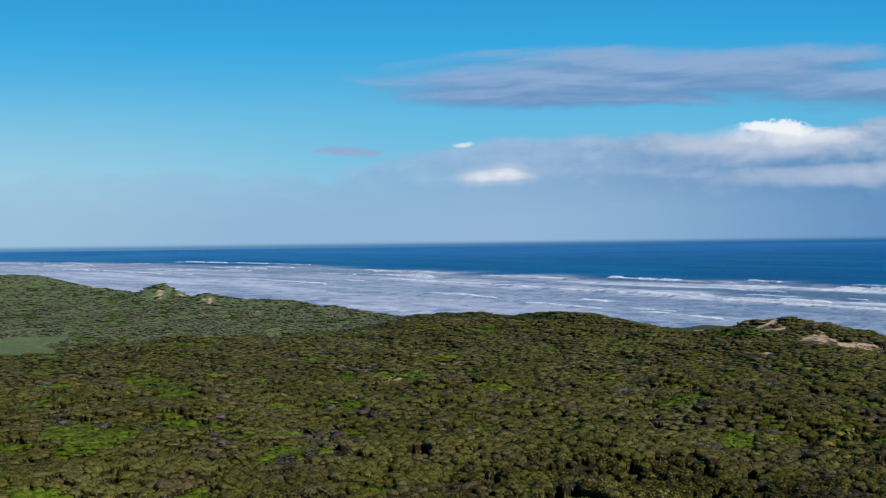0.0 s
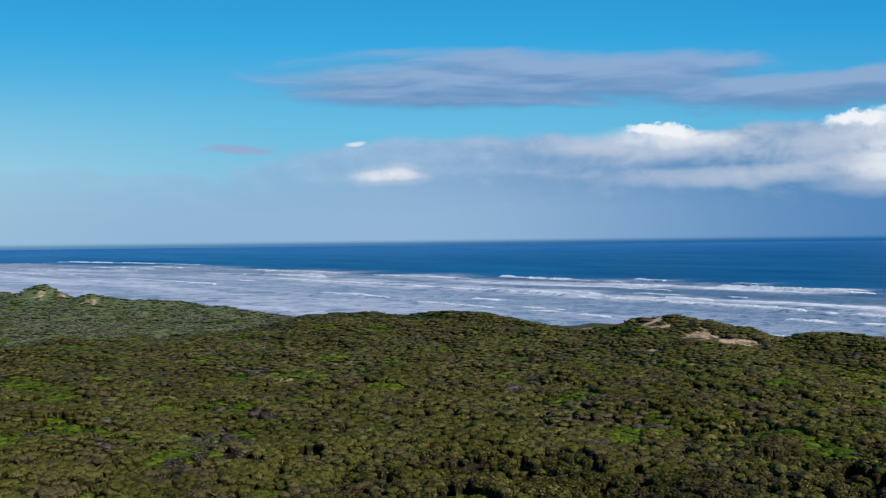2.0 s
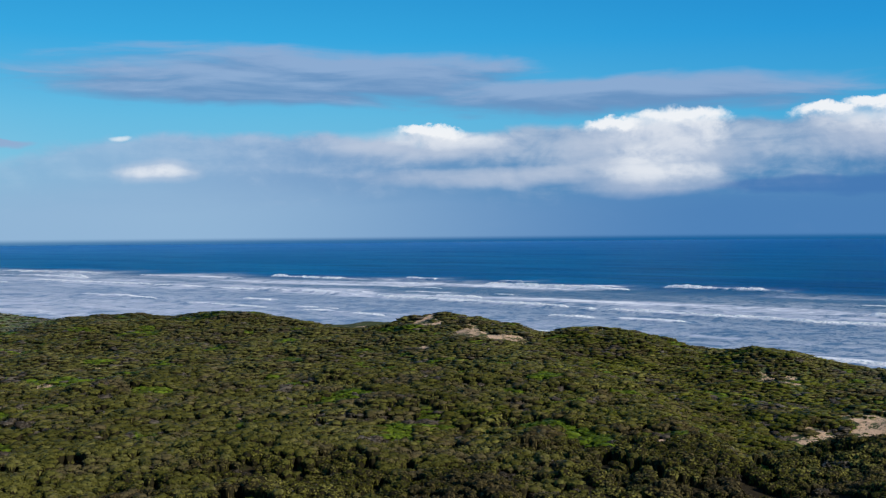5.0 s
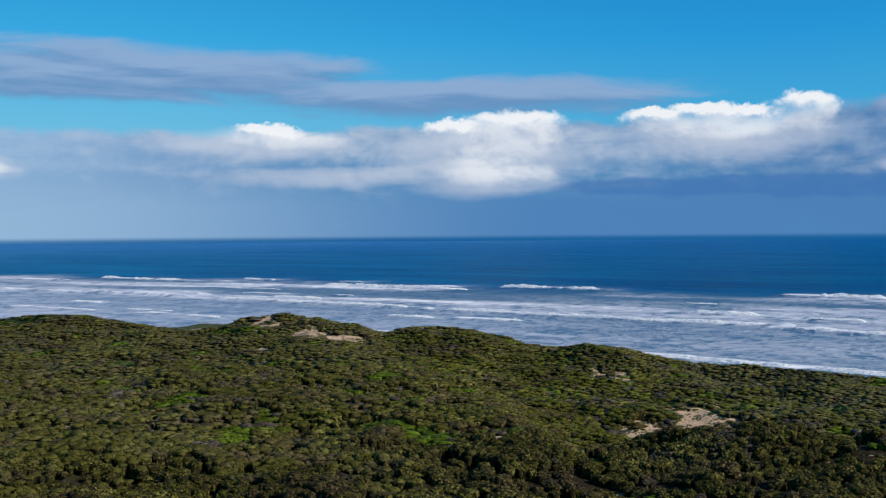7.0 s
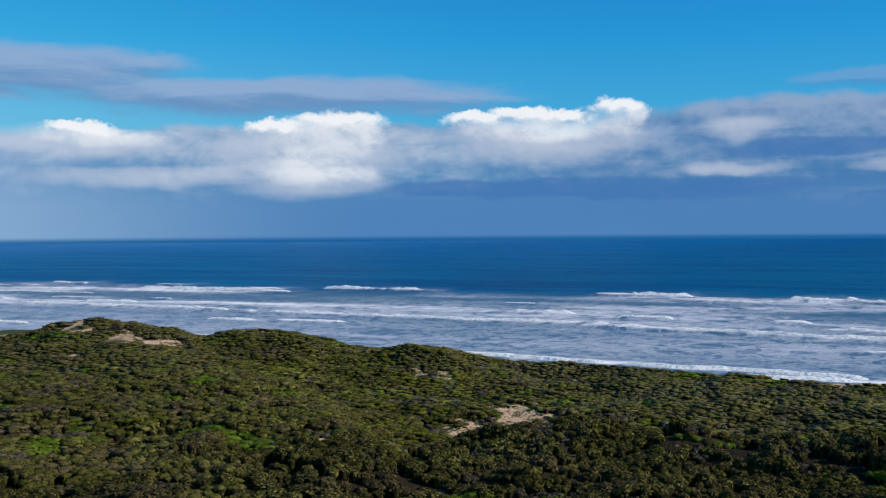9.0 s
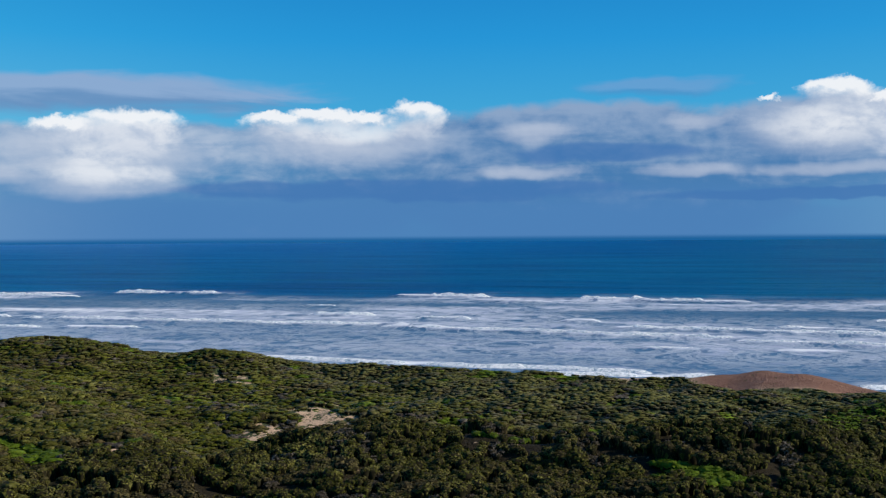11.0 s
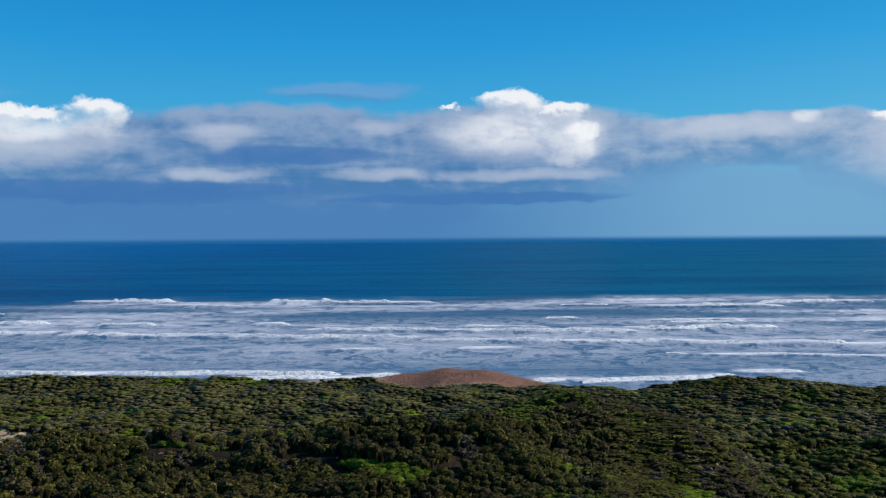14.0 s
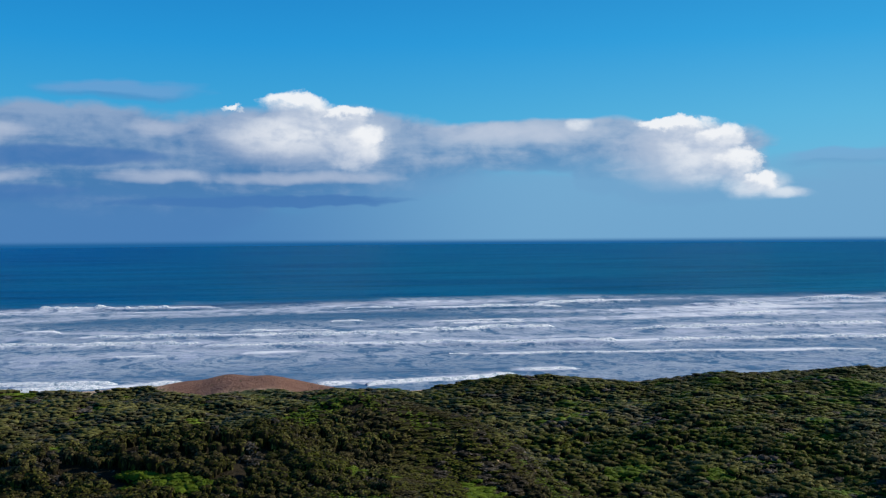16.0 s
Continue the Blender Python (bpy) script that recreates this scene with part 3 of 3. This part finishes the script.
ROLLERS = [(roll.uniform(340, 600), roll.uniform(520, 2400), roll.uniform(25, 85), roll.uniform(1.0, 1.9), 0.0) for k in range(52)]
ROLLERS += [(roll.uniform(330, 590), roll.uniform(-520, 500), roll.uniform(8, 24), roll.uniform(0.8, 1.5), 0.0) for k in range(16)]


def wavering(n, s):
    return (rough(s / 140, n * 0 + 3.3, 41, 2) - 0.5) * 22 + (rough(s / 38, n / 200, 43, 2) - 0.5) * 8


def crest_line(k, at, mid, slant, s):
    """How far out the k-th crest runs at s along the shore."""
    return at + slant * (s - mid) - 0.15 * wavering(np.full_like(s, at), s) + (rough(s / 17, s * 0 + k, 53, 2) - 0.5) * 5


def crest_is_bore(k):
    """Bores run on unbroken for long stretches."""
    return len(OUTER) + len(MIDDLE) <= k < len(CRESTS)


def crest_span(k, mid, half, s):
    return 1 - step(np.abs(s - mid) / half + (rough(s / 9, s * 0 + k, 51, 2) - 0.5) * 0.35, 0.72, 1.05)


def swell(n, s):
    """Height of the sea and how much foam lies on it."""
    wander = wavering(n, s)
    z = 0.25 * (rough(n / 16, s / 60, 45, 2) - 0.5)
    z = z + step(n, 600, 680) * 1.2 * (rough((n + wander) / 38, s / 260, 49, 2) - 0.5)
    inner = step(n + setback(s), 262, 284) * (1 - step(n + wander + (rough(s / 75, n * 0 + 7.7, 63, 3) - 0.5) * 170, 560, 660))
    bands = rough((n + wander * 0.8) / 24, s / 170, 47, 3)
    foam = inner * (0.11 + 0.44 * bands + 0.05 * (1 - step(n, 280, 380)) * (step(s, 150, 400) * 3 - 2) + 0.12 * step(n, 520, 580) * (1 - step(s, 150, 400)))
    # a wide pale film behind the bores that run up the shore
    bore = np.interp(s, [-250, -150, -50, 50, 150, 300, 450], [334, 350, 366, 393, 409, 424, 430])
    film = step(n, bore - 6, bore + 4) * (1 - step(n, bore + 45 - np.minimum(s, 0) * 0.35, bore + 115 - np.minimum(s, 0) * 0.6)) * (1 - step(s, 420, 560))
    foam = foam + inner * film * (0.10 + 0.12 * rough((n + wander) / 9, s / 60, 69, 2))
    foam = foam + inner * 0.11 * step(s, 350, 560)
    # broad clear lanes of darker water between the outer breakers
    lanes = step(rough((n + wander) / 42, s / 120, 67, 2), 0.36, 0.62)
    foam = foam * (1 - step(n, 440, 500) * (1 - step(s, 500, 900)) * (0.6 - 0.9 * lanes))
    for k, (at, mid, half, tall, slant) in enumerate(CRESTS + ROLLERS):
        near = np.abs(s[0] - mid) < half * 1.5
        if not near.any():
            continue
        sn, nn = s[:, near], n[:, near]
        along = crest_span(k, mid, half, sn)
        off = nn - crest_line(k, at, mid, slant, sn)
        crest = np.where(off > 0, np.exp(-((off / 9) ** 2)), np.exp(-((off / 3.0) ** 2)))
        z[:, near] += 0.62 * tall * along * crest
        # a sharp front towards the shore, torn foam left behind it
        held = 0.75 if crest_is_bore(k) else 0.35
        patchy = held + (1 - held) * step(rough(sn / 26, sn * 0 + k, 65, 3), 0.30, 0.56)
        front = np.where(off < 0, np.exp(-((off / 2.4) ** 2)), np.exp(-((off / (9.0 if at > 560 else 5.0)) ** 2)))
        wake = np.where(off > 0, np.exp(-off / (26 if at > 560 else 14)), np.exp(off / 2.5)) * (0.74 if tall > 1.5 else 0.56)
        trail = along * np.maximum(patchy * front * (1.0 if k < len(CRESTS) else 0.8), wake)
        foam[:, near] = np.maximum(foam[:, near], trail)
    return z * step(n + setback(s), 285, 315), foam


def build_sea():
    n = np.concatenate([np.array([-900.0, 0.0, 150.0]), np.arange(170, 262, 8.0), np.arange(264, 690, 2.2), np.geomspace(692, 4900, 70)])
    s = np.concatenate([-np.geomspace(5200, 620, 20), np.arange(-600, 640, 3.8), np.geomspace(644, 5200, 190)])
    A, S = np.meshgrid(n, s, indexing="ij")
    z, foam = swell(A, S)
    z[:3] = -1.0
    B = A - bend(S)
    x, y = B * NX + S * SX, B * NY + S * SY
    ob = sheet("water", x, y, z, WATER, (("foam", foam),))
    tagged(ob, "deep blue sea with white foam over the surf zone", "sea", kind="structure")


build_sea()


def build_breakers():
    """Each crest carries a tumbling roll of white water."""
    rng = np.random.default_rng(11)
    for k, (at, mid, half, tall, slant) in enumerate(CRESTS + ROLLERS):
        if tall < 0.8:
            continue
        s = np.arange(mid - half, mid + half, 1.6 if mid < 700 else 3.0)
        if len(s) < 8:
            continue
        line = crest_line(k, at, mid, slant, s)
        body = crest_span(k, mid, half, s) * (0.7 + 0.5 * rough(s / 4, s * 0 + k, 55, 3)) * step(rough(s / 22, s * 0 + k, 57, 3), *((0.16, 0.34) if crest_is_bore(k) else (0.36, 0.50)))
        rows = []
        for across, height in ((1.8, -0.25), (0.9, 0.16), (0.0, 0.28), (-1.0, 0.20), (-2.2, 0.0), (-3.6, -0.35)):
            n = line + across * (0.6 + 0.4 * tall / 2) + rng.uniform(-0.35, 0.35, len(s))
            lump = 0.45 + 1.1 * rough(s / 1.9, s * 0 + across, 59 + k, 2)
            z = body * tall * (1.2 if at > 560 else 1.1) * (height * lump + 0.5 * np.exp(-(max(-across, 0) / 2.4) ** 2)) - 0.35 * (1 - np.clip(body * 2, 0, 1))
            b = n - bend(s)
            rows.append(np.stack([b * NX + s * SX, b * NY + s * SY, z], -1))
        G = np.stack(rows)
        ob = sheet("breaking_wave", G[..., 0], G[..., 1], G[..., 2], FOAM)
        ob.data.flip_normals()
        tagged(ob, "long white breaking wave with a tumbling foam crest" if tall > 1.7 else "low white foaming roller in the surf", "wave", "waves in the surf")


build_breakers()

# ------------------------------------------------------------------ scrub


def crown_shape(rng, count, lobes, leaves, long, tilt=0.3, dark=True):
    """A bush about one metre in radius: tufts of leaves all over a lumpy dome of twigs, coloured dark for shade, that
    reaches the ground.
    """
    k = np.arange(count)
    up = 1 - (k + 0.5) / count * 0.96
    turn = k * 2.39996 + rng.uniform(-0.15, 0.15, count)
    flat = np.sqrt(np.maximum(1 - up * up, 0))
    ways = np.stack([flat * np.cos(turn), flat * np.sin(turn), up], -1)
    a = np.arange(5) * 6.283 / 5
    base = np.stack([0.5 * np.cos(a), 0.5 * np.sin(a), 0 * a - 0.55], -1)
    bm = bmesh.new()
    verts = [bm.verts.new(p) for p in np.concatenate([ways, base])]
    bmesh.ops.convex_hull(bm, input=verts)
    bm.verts.index_update()
    faces = np.array([[v.index for v in f.verts] for f in bm.faces if max(v.co.z for v in f.verts) > -0.5])
    bm.free()
    aims = []
    for j in range(lobes):
        b, rise = 6.283 * j / lobes + rng.uniform(-0.5, 0.5), rng.uniform(0.15, 1.1)
        aims.append((np.array([math.cos(b) * math.cos(rise), math.sin(b) * math.cos(rise), math.sin(rise)]), rng.uniform(0.2, 0.42)))

    def reach(w):
        r = np.full(len(w), 0.64)
        for aim, swell_out in aims:
            r = np.maximum(r, 0.64 + swell_out * np.sqrt(np.clip((w @ aim - 0.62) / 0.38, 0, 1)))
        return w * r[:, None] * np.array([1.0, 1.0, 0.92]) + np.array([0, 0, 0.08])

    P, F = [np.concatenate([reach(ways) * (0.94 if dark else 1.0), base * np.array([0.45, 0.45, 1.0])])], [faces]
    total = len(P[0])
    w = rng.normal(size=(leaves, 3))
    w[:, 2] = np.abs(w[:, 2]) * 1.1 + 0.05
    w = w / np.linalg.norm(w, axis=1)[:, None]
    at = reach(w) * rng.uniform(0.93, 1.08, (leaves, 1))
    low = np.arange(leaves) < leaves // 4
    around = rng.uniform(0, 6.283, leaves)
    fall = rng.uniform(0.0, 1.0, leaves)
    at[low] = np.stack([(0.72 - 0.38 * fall) * np.cos(around), (0.72 - 0.38 * fall) * np.sin(around), 0.1 - 0.55 * fall], -1)[low]
    w[low] = np.stack([np.cos(around), np.sin(around), 0 * around + 0.35], -1)[low]
    face = w + rng.normal(size=(leaves, 3)) * tilt
    side = np.cross(face, rng.normal(size=(leaves, 3)))
    side = side / np.linalg.norm(side, axis=1)[:, None]
    tip = np.cross(side, face)
    tip = tip / np.linalg.norm(tip, axis=1)[:, None]
    size = long * rng.uniform(0.6, 1.35, (leaves, 1))
    P.append(np.stack([at - side * size * 0.45, at + side * size * 0.45, at + tip * size + w * size * 0.25], 1).reshape(-1, 3))
    F.append(np.arange(leaves * 3).reshape(-1, 3) + total)
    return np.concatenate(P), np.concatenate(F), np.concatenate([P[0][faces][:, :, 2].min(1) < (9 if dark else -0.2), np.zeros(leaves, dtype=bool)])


def scatter(name, protos, x, y, z, lift, size, tall, turn, mat, rng):
    """Many bushes of a few shapes as one joined mesh; the crowns lifted, their cores reaching the ground."""
    P, F, C, total = [], [], [], 0
    which = rng.integers(0, len(protos), len(x))
    for k, (p, f, core) in enumerate(protos):
        m = np.nonzero(which == k)[0]
        if not len(m):
            continue
        c, s = np.cos(turn[m])[:, None], np.sin(turn[m])[:, None]
        px = (p[None, :, 0] * c - p[None, :, 1] * s) * size[m][:, None] + x[m][:, None]
        py = (p[None, :, 0] * s + p[None, :, 1] * c) * size[m][:, None] + y[m][:, None]
        pz = p[None, :, 2] * tall[m][:, None] + z[m][:, None] + np.clip((p[None, :, 2] + 0.5) / 0.5, 0, 1) * lift[m][:, None]
        P.append(np.stack([px, py, pz], -1).reshape(-1, 3))
        F.append((f[None] + (np.arange(len(m)) * len(p))[:, None, None]).reshape(-1, 3) + total)
        C.append(np.tile(core, len(m)))
        total += len(m) * len(p)
    me = bpy.data.meshes.new(name)
    fill(me, np.concatenate(P), np.concatenate(F))
    me.materials.append(mat)
    me.materials.append(SHADED_TWIGS)
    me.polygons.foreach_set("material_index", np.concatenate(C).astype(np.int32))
    return new(name, me)


def sprinkle(rng, lo, hi, az0, az1, spacing):
    """Uneven places over a ring sector, spacing growing with distance."""
    xs, ys = [], []
    d = lo
    while d < hi:
        gap = spacing(d)
        count = int(radians(az1 - az0) * d / gap)
        a = np.radians(az0) + (np.arange(count) + rng.uniform(-0.45, 0.45, count)) * radians(az1 - az0) / count
        r = d + rng.uniform(-0.5, 0.5, count) * gap
        xs.append(r * np.sin(a))
        ys.append(r * np.cos(a))
        d += gap * 0.9
    return np.concatenate(xs), np.concatenate(ys)


def stems(rng):
    """A few bent tapering stems under a bush one metre in radius."""
    P, F, total = [], [], 0
    for k in range(4):
        a = 1.57 * k + rng.uniform(-0.4, 0.4)
        lean = np.array([math.cos(a), math.sin(a), 0.0])
        for at, r, rise in ((0.0, 0.07, -0.3), (0.18, 0.05, 0.15), (0.34, 0.03, 0.5)):
            c = lean * at + np.array([0, 0, rise])
            P += [c + np.array([r * math.cos(b), r * math.sin(b), 0]) for b in (0, 1.57, 3.14, 4.71)]
        for ring in (0, 4):
            for j in range(4):
                i = (j + 1) % 4
                F.append((total + ring + j, total + ring + i, total + ring + 4 + i, total + ring + 4 + j))
        total += 12
    return np.array(P), np.array(F)


def single_bushes(protos, x, y, z, lift, size, tall, turn, mat, name, label, rng):
    """Bushes as things of their own, on a few shared meshes."""
    crowns = []
    for p, f, core in protos:
        me = bpy.data.meshes.new("crown")
        fill(me, p, f)
        me.materials.append(mat)
        me.materials.append(SHADED_TWIGS)
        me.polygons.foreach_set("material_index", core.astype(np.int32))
        crowns.append(me)
    wood = bpy.data.meshes.new("stem")
    fill(wood, *stems(rng))
    wood.materials.append(BARK)
    for i in range(len(x)):
        thing = new(name)
        thing.matrix_world = Matrix.LocRotScale((x[i], y[i], z[i]), Euler((0, 0, turn[i])), (size[i], size[i], tall[i]))
        crown, stem = new("crown", crowns[i % len(crowns)]), new("stem", wood)
        crown.parent = stem.parent = thing
        raised = lift[i] / tall[i]
        crown.matrix_local = Matrix.Translation((0, 0, raised))
        stem.matrix_local = Matrix.Diagonal((1, 1, 1 + raised / 0.5, 1))
        tagged(thing, label, "shrub", "shrubs on the near dune")


def build_scrub():
    rng = np.random.default_rng(7)
    fine = [crown_shape(rng, 16, 5, 78, 0.31, 0.16) for k in range(14)]
    open_fine = [crown_shape(rng, 16, 5, 78, 0.31, 0.16, False) for k in range(14)]
    mid = [crown_shape(rng, 10, 4, 38, 0.36, 0.14, False) for k in range(10)]
    # bushes for the knoll band, its shade put in through their dark cores
    dark_cored = [crown_shape(rng, 10, 4, 40, 0.38, 0.18) for k in range(10)]
    far = [crown_shape(rng, 6, 3, 11, 0.38, 0.16, False) for k in range(10)]
    low = [crown_shape(rng, 5, 2, 9, 0.42, 0.16, False) for k in range(8)]
    for protos, lo, hi, az0, az1, gap, slope in (
            (fine, 92.5, 122, -24.5, 99.5, 0.88, 0.0), (mid, 122, 190, -24.5, 58, 1.12, 0.002),
            (dark_cored, 122, 139, 58, 99.5, 1.0, 0.0), (mid, 139, 190, 58, 99.5, 1.15, 0.002),
            (far, 190, 300, -24.5, 100, 1.24, 0.001), (low, 300, 1300, -25, 12, 1.7, 1 / 165),
            (mid, 3, 26, -180, 180, 1.3, 0.0), (low, 26, 80, -180, 180, 2.4, 0.0), (low, 92.5, 190, 100, 335, 4.2, 0.01)):
        space = lambda d: gap + slope * (d - lo)
        x, y = sprinkle(rng, lo, hi, az0, az1, space)
        sand, red = bare(x, y)
        thick = rough(x / 2.4, y / 2.4, 73, 2)
        keep = ((sand < 0.36 + 0.6 * rng.uniform(0, 0.7, len(x)) ** 2) | ((rng.uniform(size=len(x)) < 0.12) & (red < 0.2))) & (field_mask(x, y) < 0.4) & (beach(x, y) < 264) & (thick > np.where(np.hypot(x, y) < 132, np.interp(np.degrees(np.arctan2(x, y)), [0, 25, 60, 66, 80, 86], [0.28, 0.37, 0.38, 0.34, 0.22, 0.3]), 0.2))
        # thin where the near dune hides the hollow
        a, r = np.degrees(np.arctan2(x, y)), np.hypot(x, y)
        sheltered = (a > 40) & (a < 76) & (r > 129) & (r < 176) & ((a < 62) | (r > 146))
        keep &= ~sheltered | (rng.uniform(size=len(x)) < 0.35)
        x, y, thick = x[keep], y[keep], thick[keep]
        d = np.hypot(x, y)
        size = (0.78 if lo < 122 else 0.86 if lo < 190 else 1.08) * space(d) * rng.uniform(0.6, 1.3, len(x)) * (0.75 + 0.5 * rough(x / 3, y / 3, 85, 1)) * np.where(sand[keep] > 0.4, 0.6, 1.0)
        size = np.where(d > 300, np.minimum(size, 2.8), size)
        lift = (0.6 * rough(x / 2.2, y / 2.2, 71, 2) + 0.9 * step(rough(x / 4.2, y / 4.2, 87, 2), 0.34, 0.66) + 1.0 * step(rough(x / 11, y / 11, 77, 2), 0.30, 0.78)) * (0.72 if lo < 122 else 0.56 if lo < 190 else 0.34 if lo < 300 else 0.08) * rng.uniform(0.85, 1.15, len(x))
        tall = (0.74 if lo < 122 else 0.46 if lo < 190 else 0.25 if lo < 300 else 0.13) * size * rng.uniform(0.8, 1.25, len(x))
        # low growth before the sandy slopes
        for out in (3.0, 6.0, 9.0):
            open_sand, open_red = bare(x * (1 + out / d), y * (1 + out / d))
            low_growth = (open_sand > 0.4) & (d < 330) & ((beach(x, y) < 244) | (open_red > 0.4))
            lift = lift * np.where(low_growth, 0.25, 1.0)
            tall = tall * np.where(low_growth, 0.7, 1.0)
        z = land(x, y) - 0.1
        turn = rng.uniform(0, 6.28, len(x))
        kindred = rough(x / 6 + 9, y / 6, 75, 1) * 0.8 + 0.1 + rng.uniform(-0.03, 0.03, len(x))
        az = np.degrees(np.arctan2(x, y))
        knoll = (np.abs(az - 73) < 11) & (d < 165) & (z > 7.6)
        flank = knoll & (az > 72.5)
        lift = np.where(flank, 0.25, np.where(knoll, 0.8, 1.0)) * lift
        tall = np.where(flank, 0.6, 1.0) * tall
        lift = lift * np.where((az > 76) & (d > 150) & (d < 225), 1.4, 1.0)
        size = np.where(flank, 1.3, 1.0) * size
        green, grey = kindred > 0.70 - 0.05 * (1 - step(az, -8, 6)) + 0.03 * step(d, 150, 220) - 0.07 * step(az, 76, 86), (rough(x / 3.4 + 40, y / 3.4, 83, 2) > 0.70) & (rng.uniform(size=len(x)) < 0.7)
        az = az + rng.uniform(-6, 6, len(x)) + (rough(x / 25, y / 25, 79, 2) - 0.5) * 24
        # beyond this distance the leaf colour is paled to imitate haze
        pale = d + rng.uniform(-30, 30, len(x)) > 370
        # scrub towards the shore takes the haze-tinted leaf colour
        blue = ~pale & (beach(x, y) + rng.uniform(-14, 14, len(x)) > 170 + 110 * (1 - step(az, 22, 52)))
        # dry scrub on the long ridge, in patches on the near dune; its lighter tone further off also imitates haze
        patch = rough(x / 8, y / 8, 81, 2)
        blue &= ~knoll
        # sunlit flank lighter in its moss green, front darker: light partly put into colour
        knoll &= az + (patch - 0.5) * 8 > 76
        knoll |= ~blue & ~pale & (az > 26) & (az < 60) & (d > 140) & (patch > 0.36)
        meadow = (az > 74) & (d > 122) & ~knoll & (patch > 0.50)
        blue &= ~meadow
        knoll |= meadow
        ridge = (az > 74) & (d > 228) & (d < 300) & (patch > 0.4)
        blue &= ~ridge
        dry = ridge | ~blue & ~pale & ~knoll & (az < 23) & ((az < 1) | (patch * 44 + 82 < d))
        plain = ~green & ~grey
        for mask, mat, label in ((plain & ~blue & ~dry & ~pale & ~knoll, LEAF, "dense dark olive wind-clipped coastal scrub on the dunes"),
                                 (plain & dry, LEAF_DRY, "dense dry olive-brown coastal scrub on the dunes"),
                                 (plain & knoll, LEAF_MOSS, "low moss-green scrub on the slopes of the dunes"),
                                 (plain & pale, LEAF_FAR_HAZED, "scrub on the distant dunes, paled in colour for haze"),
                                 (plain & blue, LEAF_HAZED, "dense scrub in the hollow behind the shore, haze tint in its colour"),
                                 (green & ~grey, LEAF_GREEN, "low bright green cushion shrubs among the scrub"),
                                 (grey, LEAF_GREY, "dead grey twiggy shrubs among the scrub")):
            if not mask.any():
                continue
            raised = lift * {LEAF_GREEN: 0.3, LEAF_GREY: 0.6}.get(mat, 1.0)
            wide = size * (1.3 if mat == LEAF_GREEN else 1.0)
            if lo == 92.5 and az1 < 100:
                # the nearest ones stand as single shrubs
                name, words = {LEAF: ("coast_shrub", "rounded dark olive coastal shrub with tufted leaves"), LEAF_DRY: ("coast_shrub", "dry olive-brown coastal shrub with tufted leaves"),
                               LEAF_GREEN: ("cushion_shrub", "low bright green cushion shrub among the scrub"), LEAF_GREY: ("dead_shrub", "dead grey twiggy shrub among the scrub"), LEAF_MOSS: ("coast_shrub", "moss-green coastal shrub with tufted leaves"), LEAF_HAZED: ("coast_shrub", "coastal shrub with tufted leaves, haze tint in its colour")}[mat]
                near = mask & (d > 93) & (d < (94.2 if mat in (LEAF, LEAF_DRY) else 99))
                single_bushes(protos, x[near], y[near], z[near], raised[near], wide[near], tall[near], turn[near], mat, name, words, rng)
                mask = mask & ~near
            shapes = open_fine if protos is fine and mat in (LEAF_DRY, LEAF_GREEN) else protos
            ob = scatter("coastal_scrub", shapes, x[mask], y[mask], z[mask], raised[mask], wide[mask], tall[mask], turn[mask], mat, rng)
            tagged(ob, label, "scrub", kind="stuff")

build_scrub()
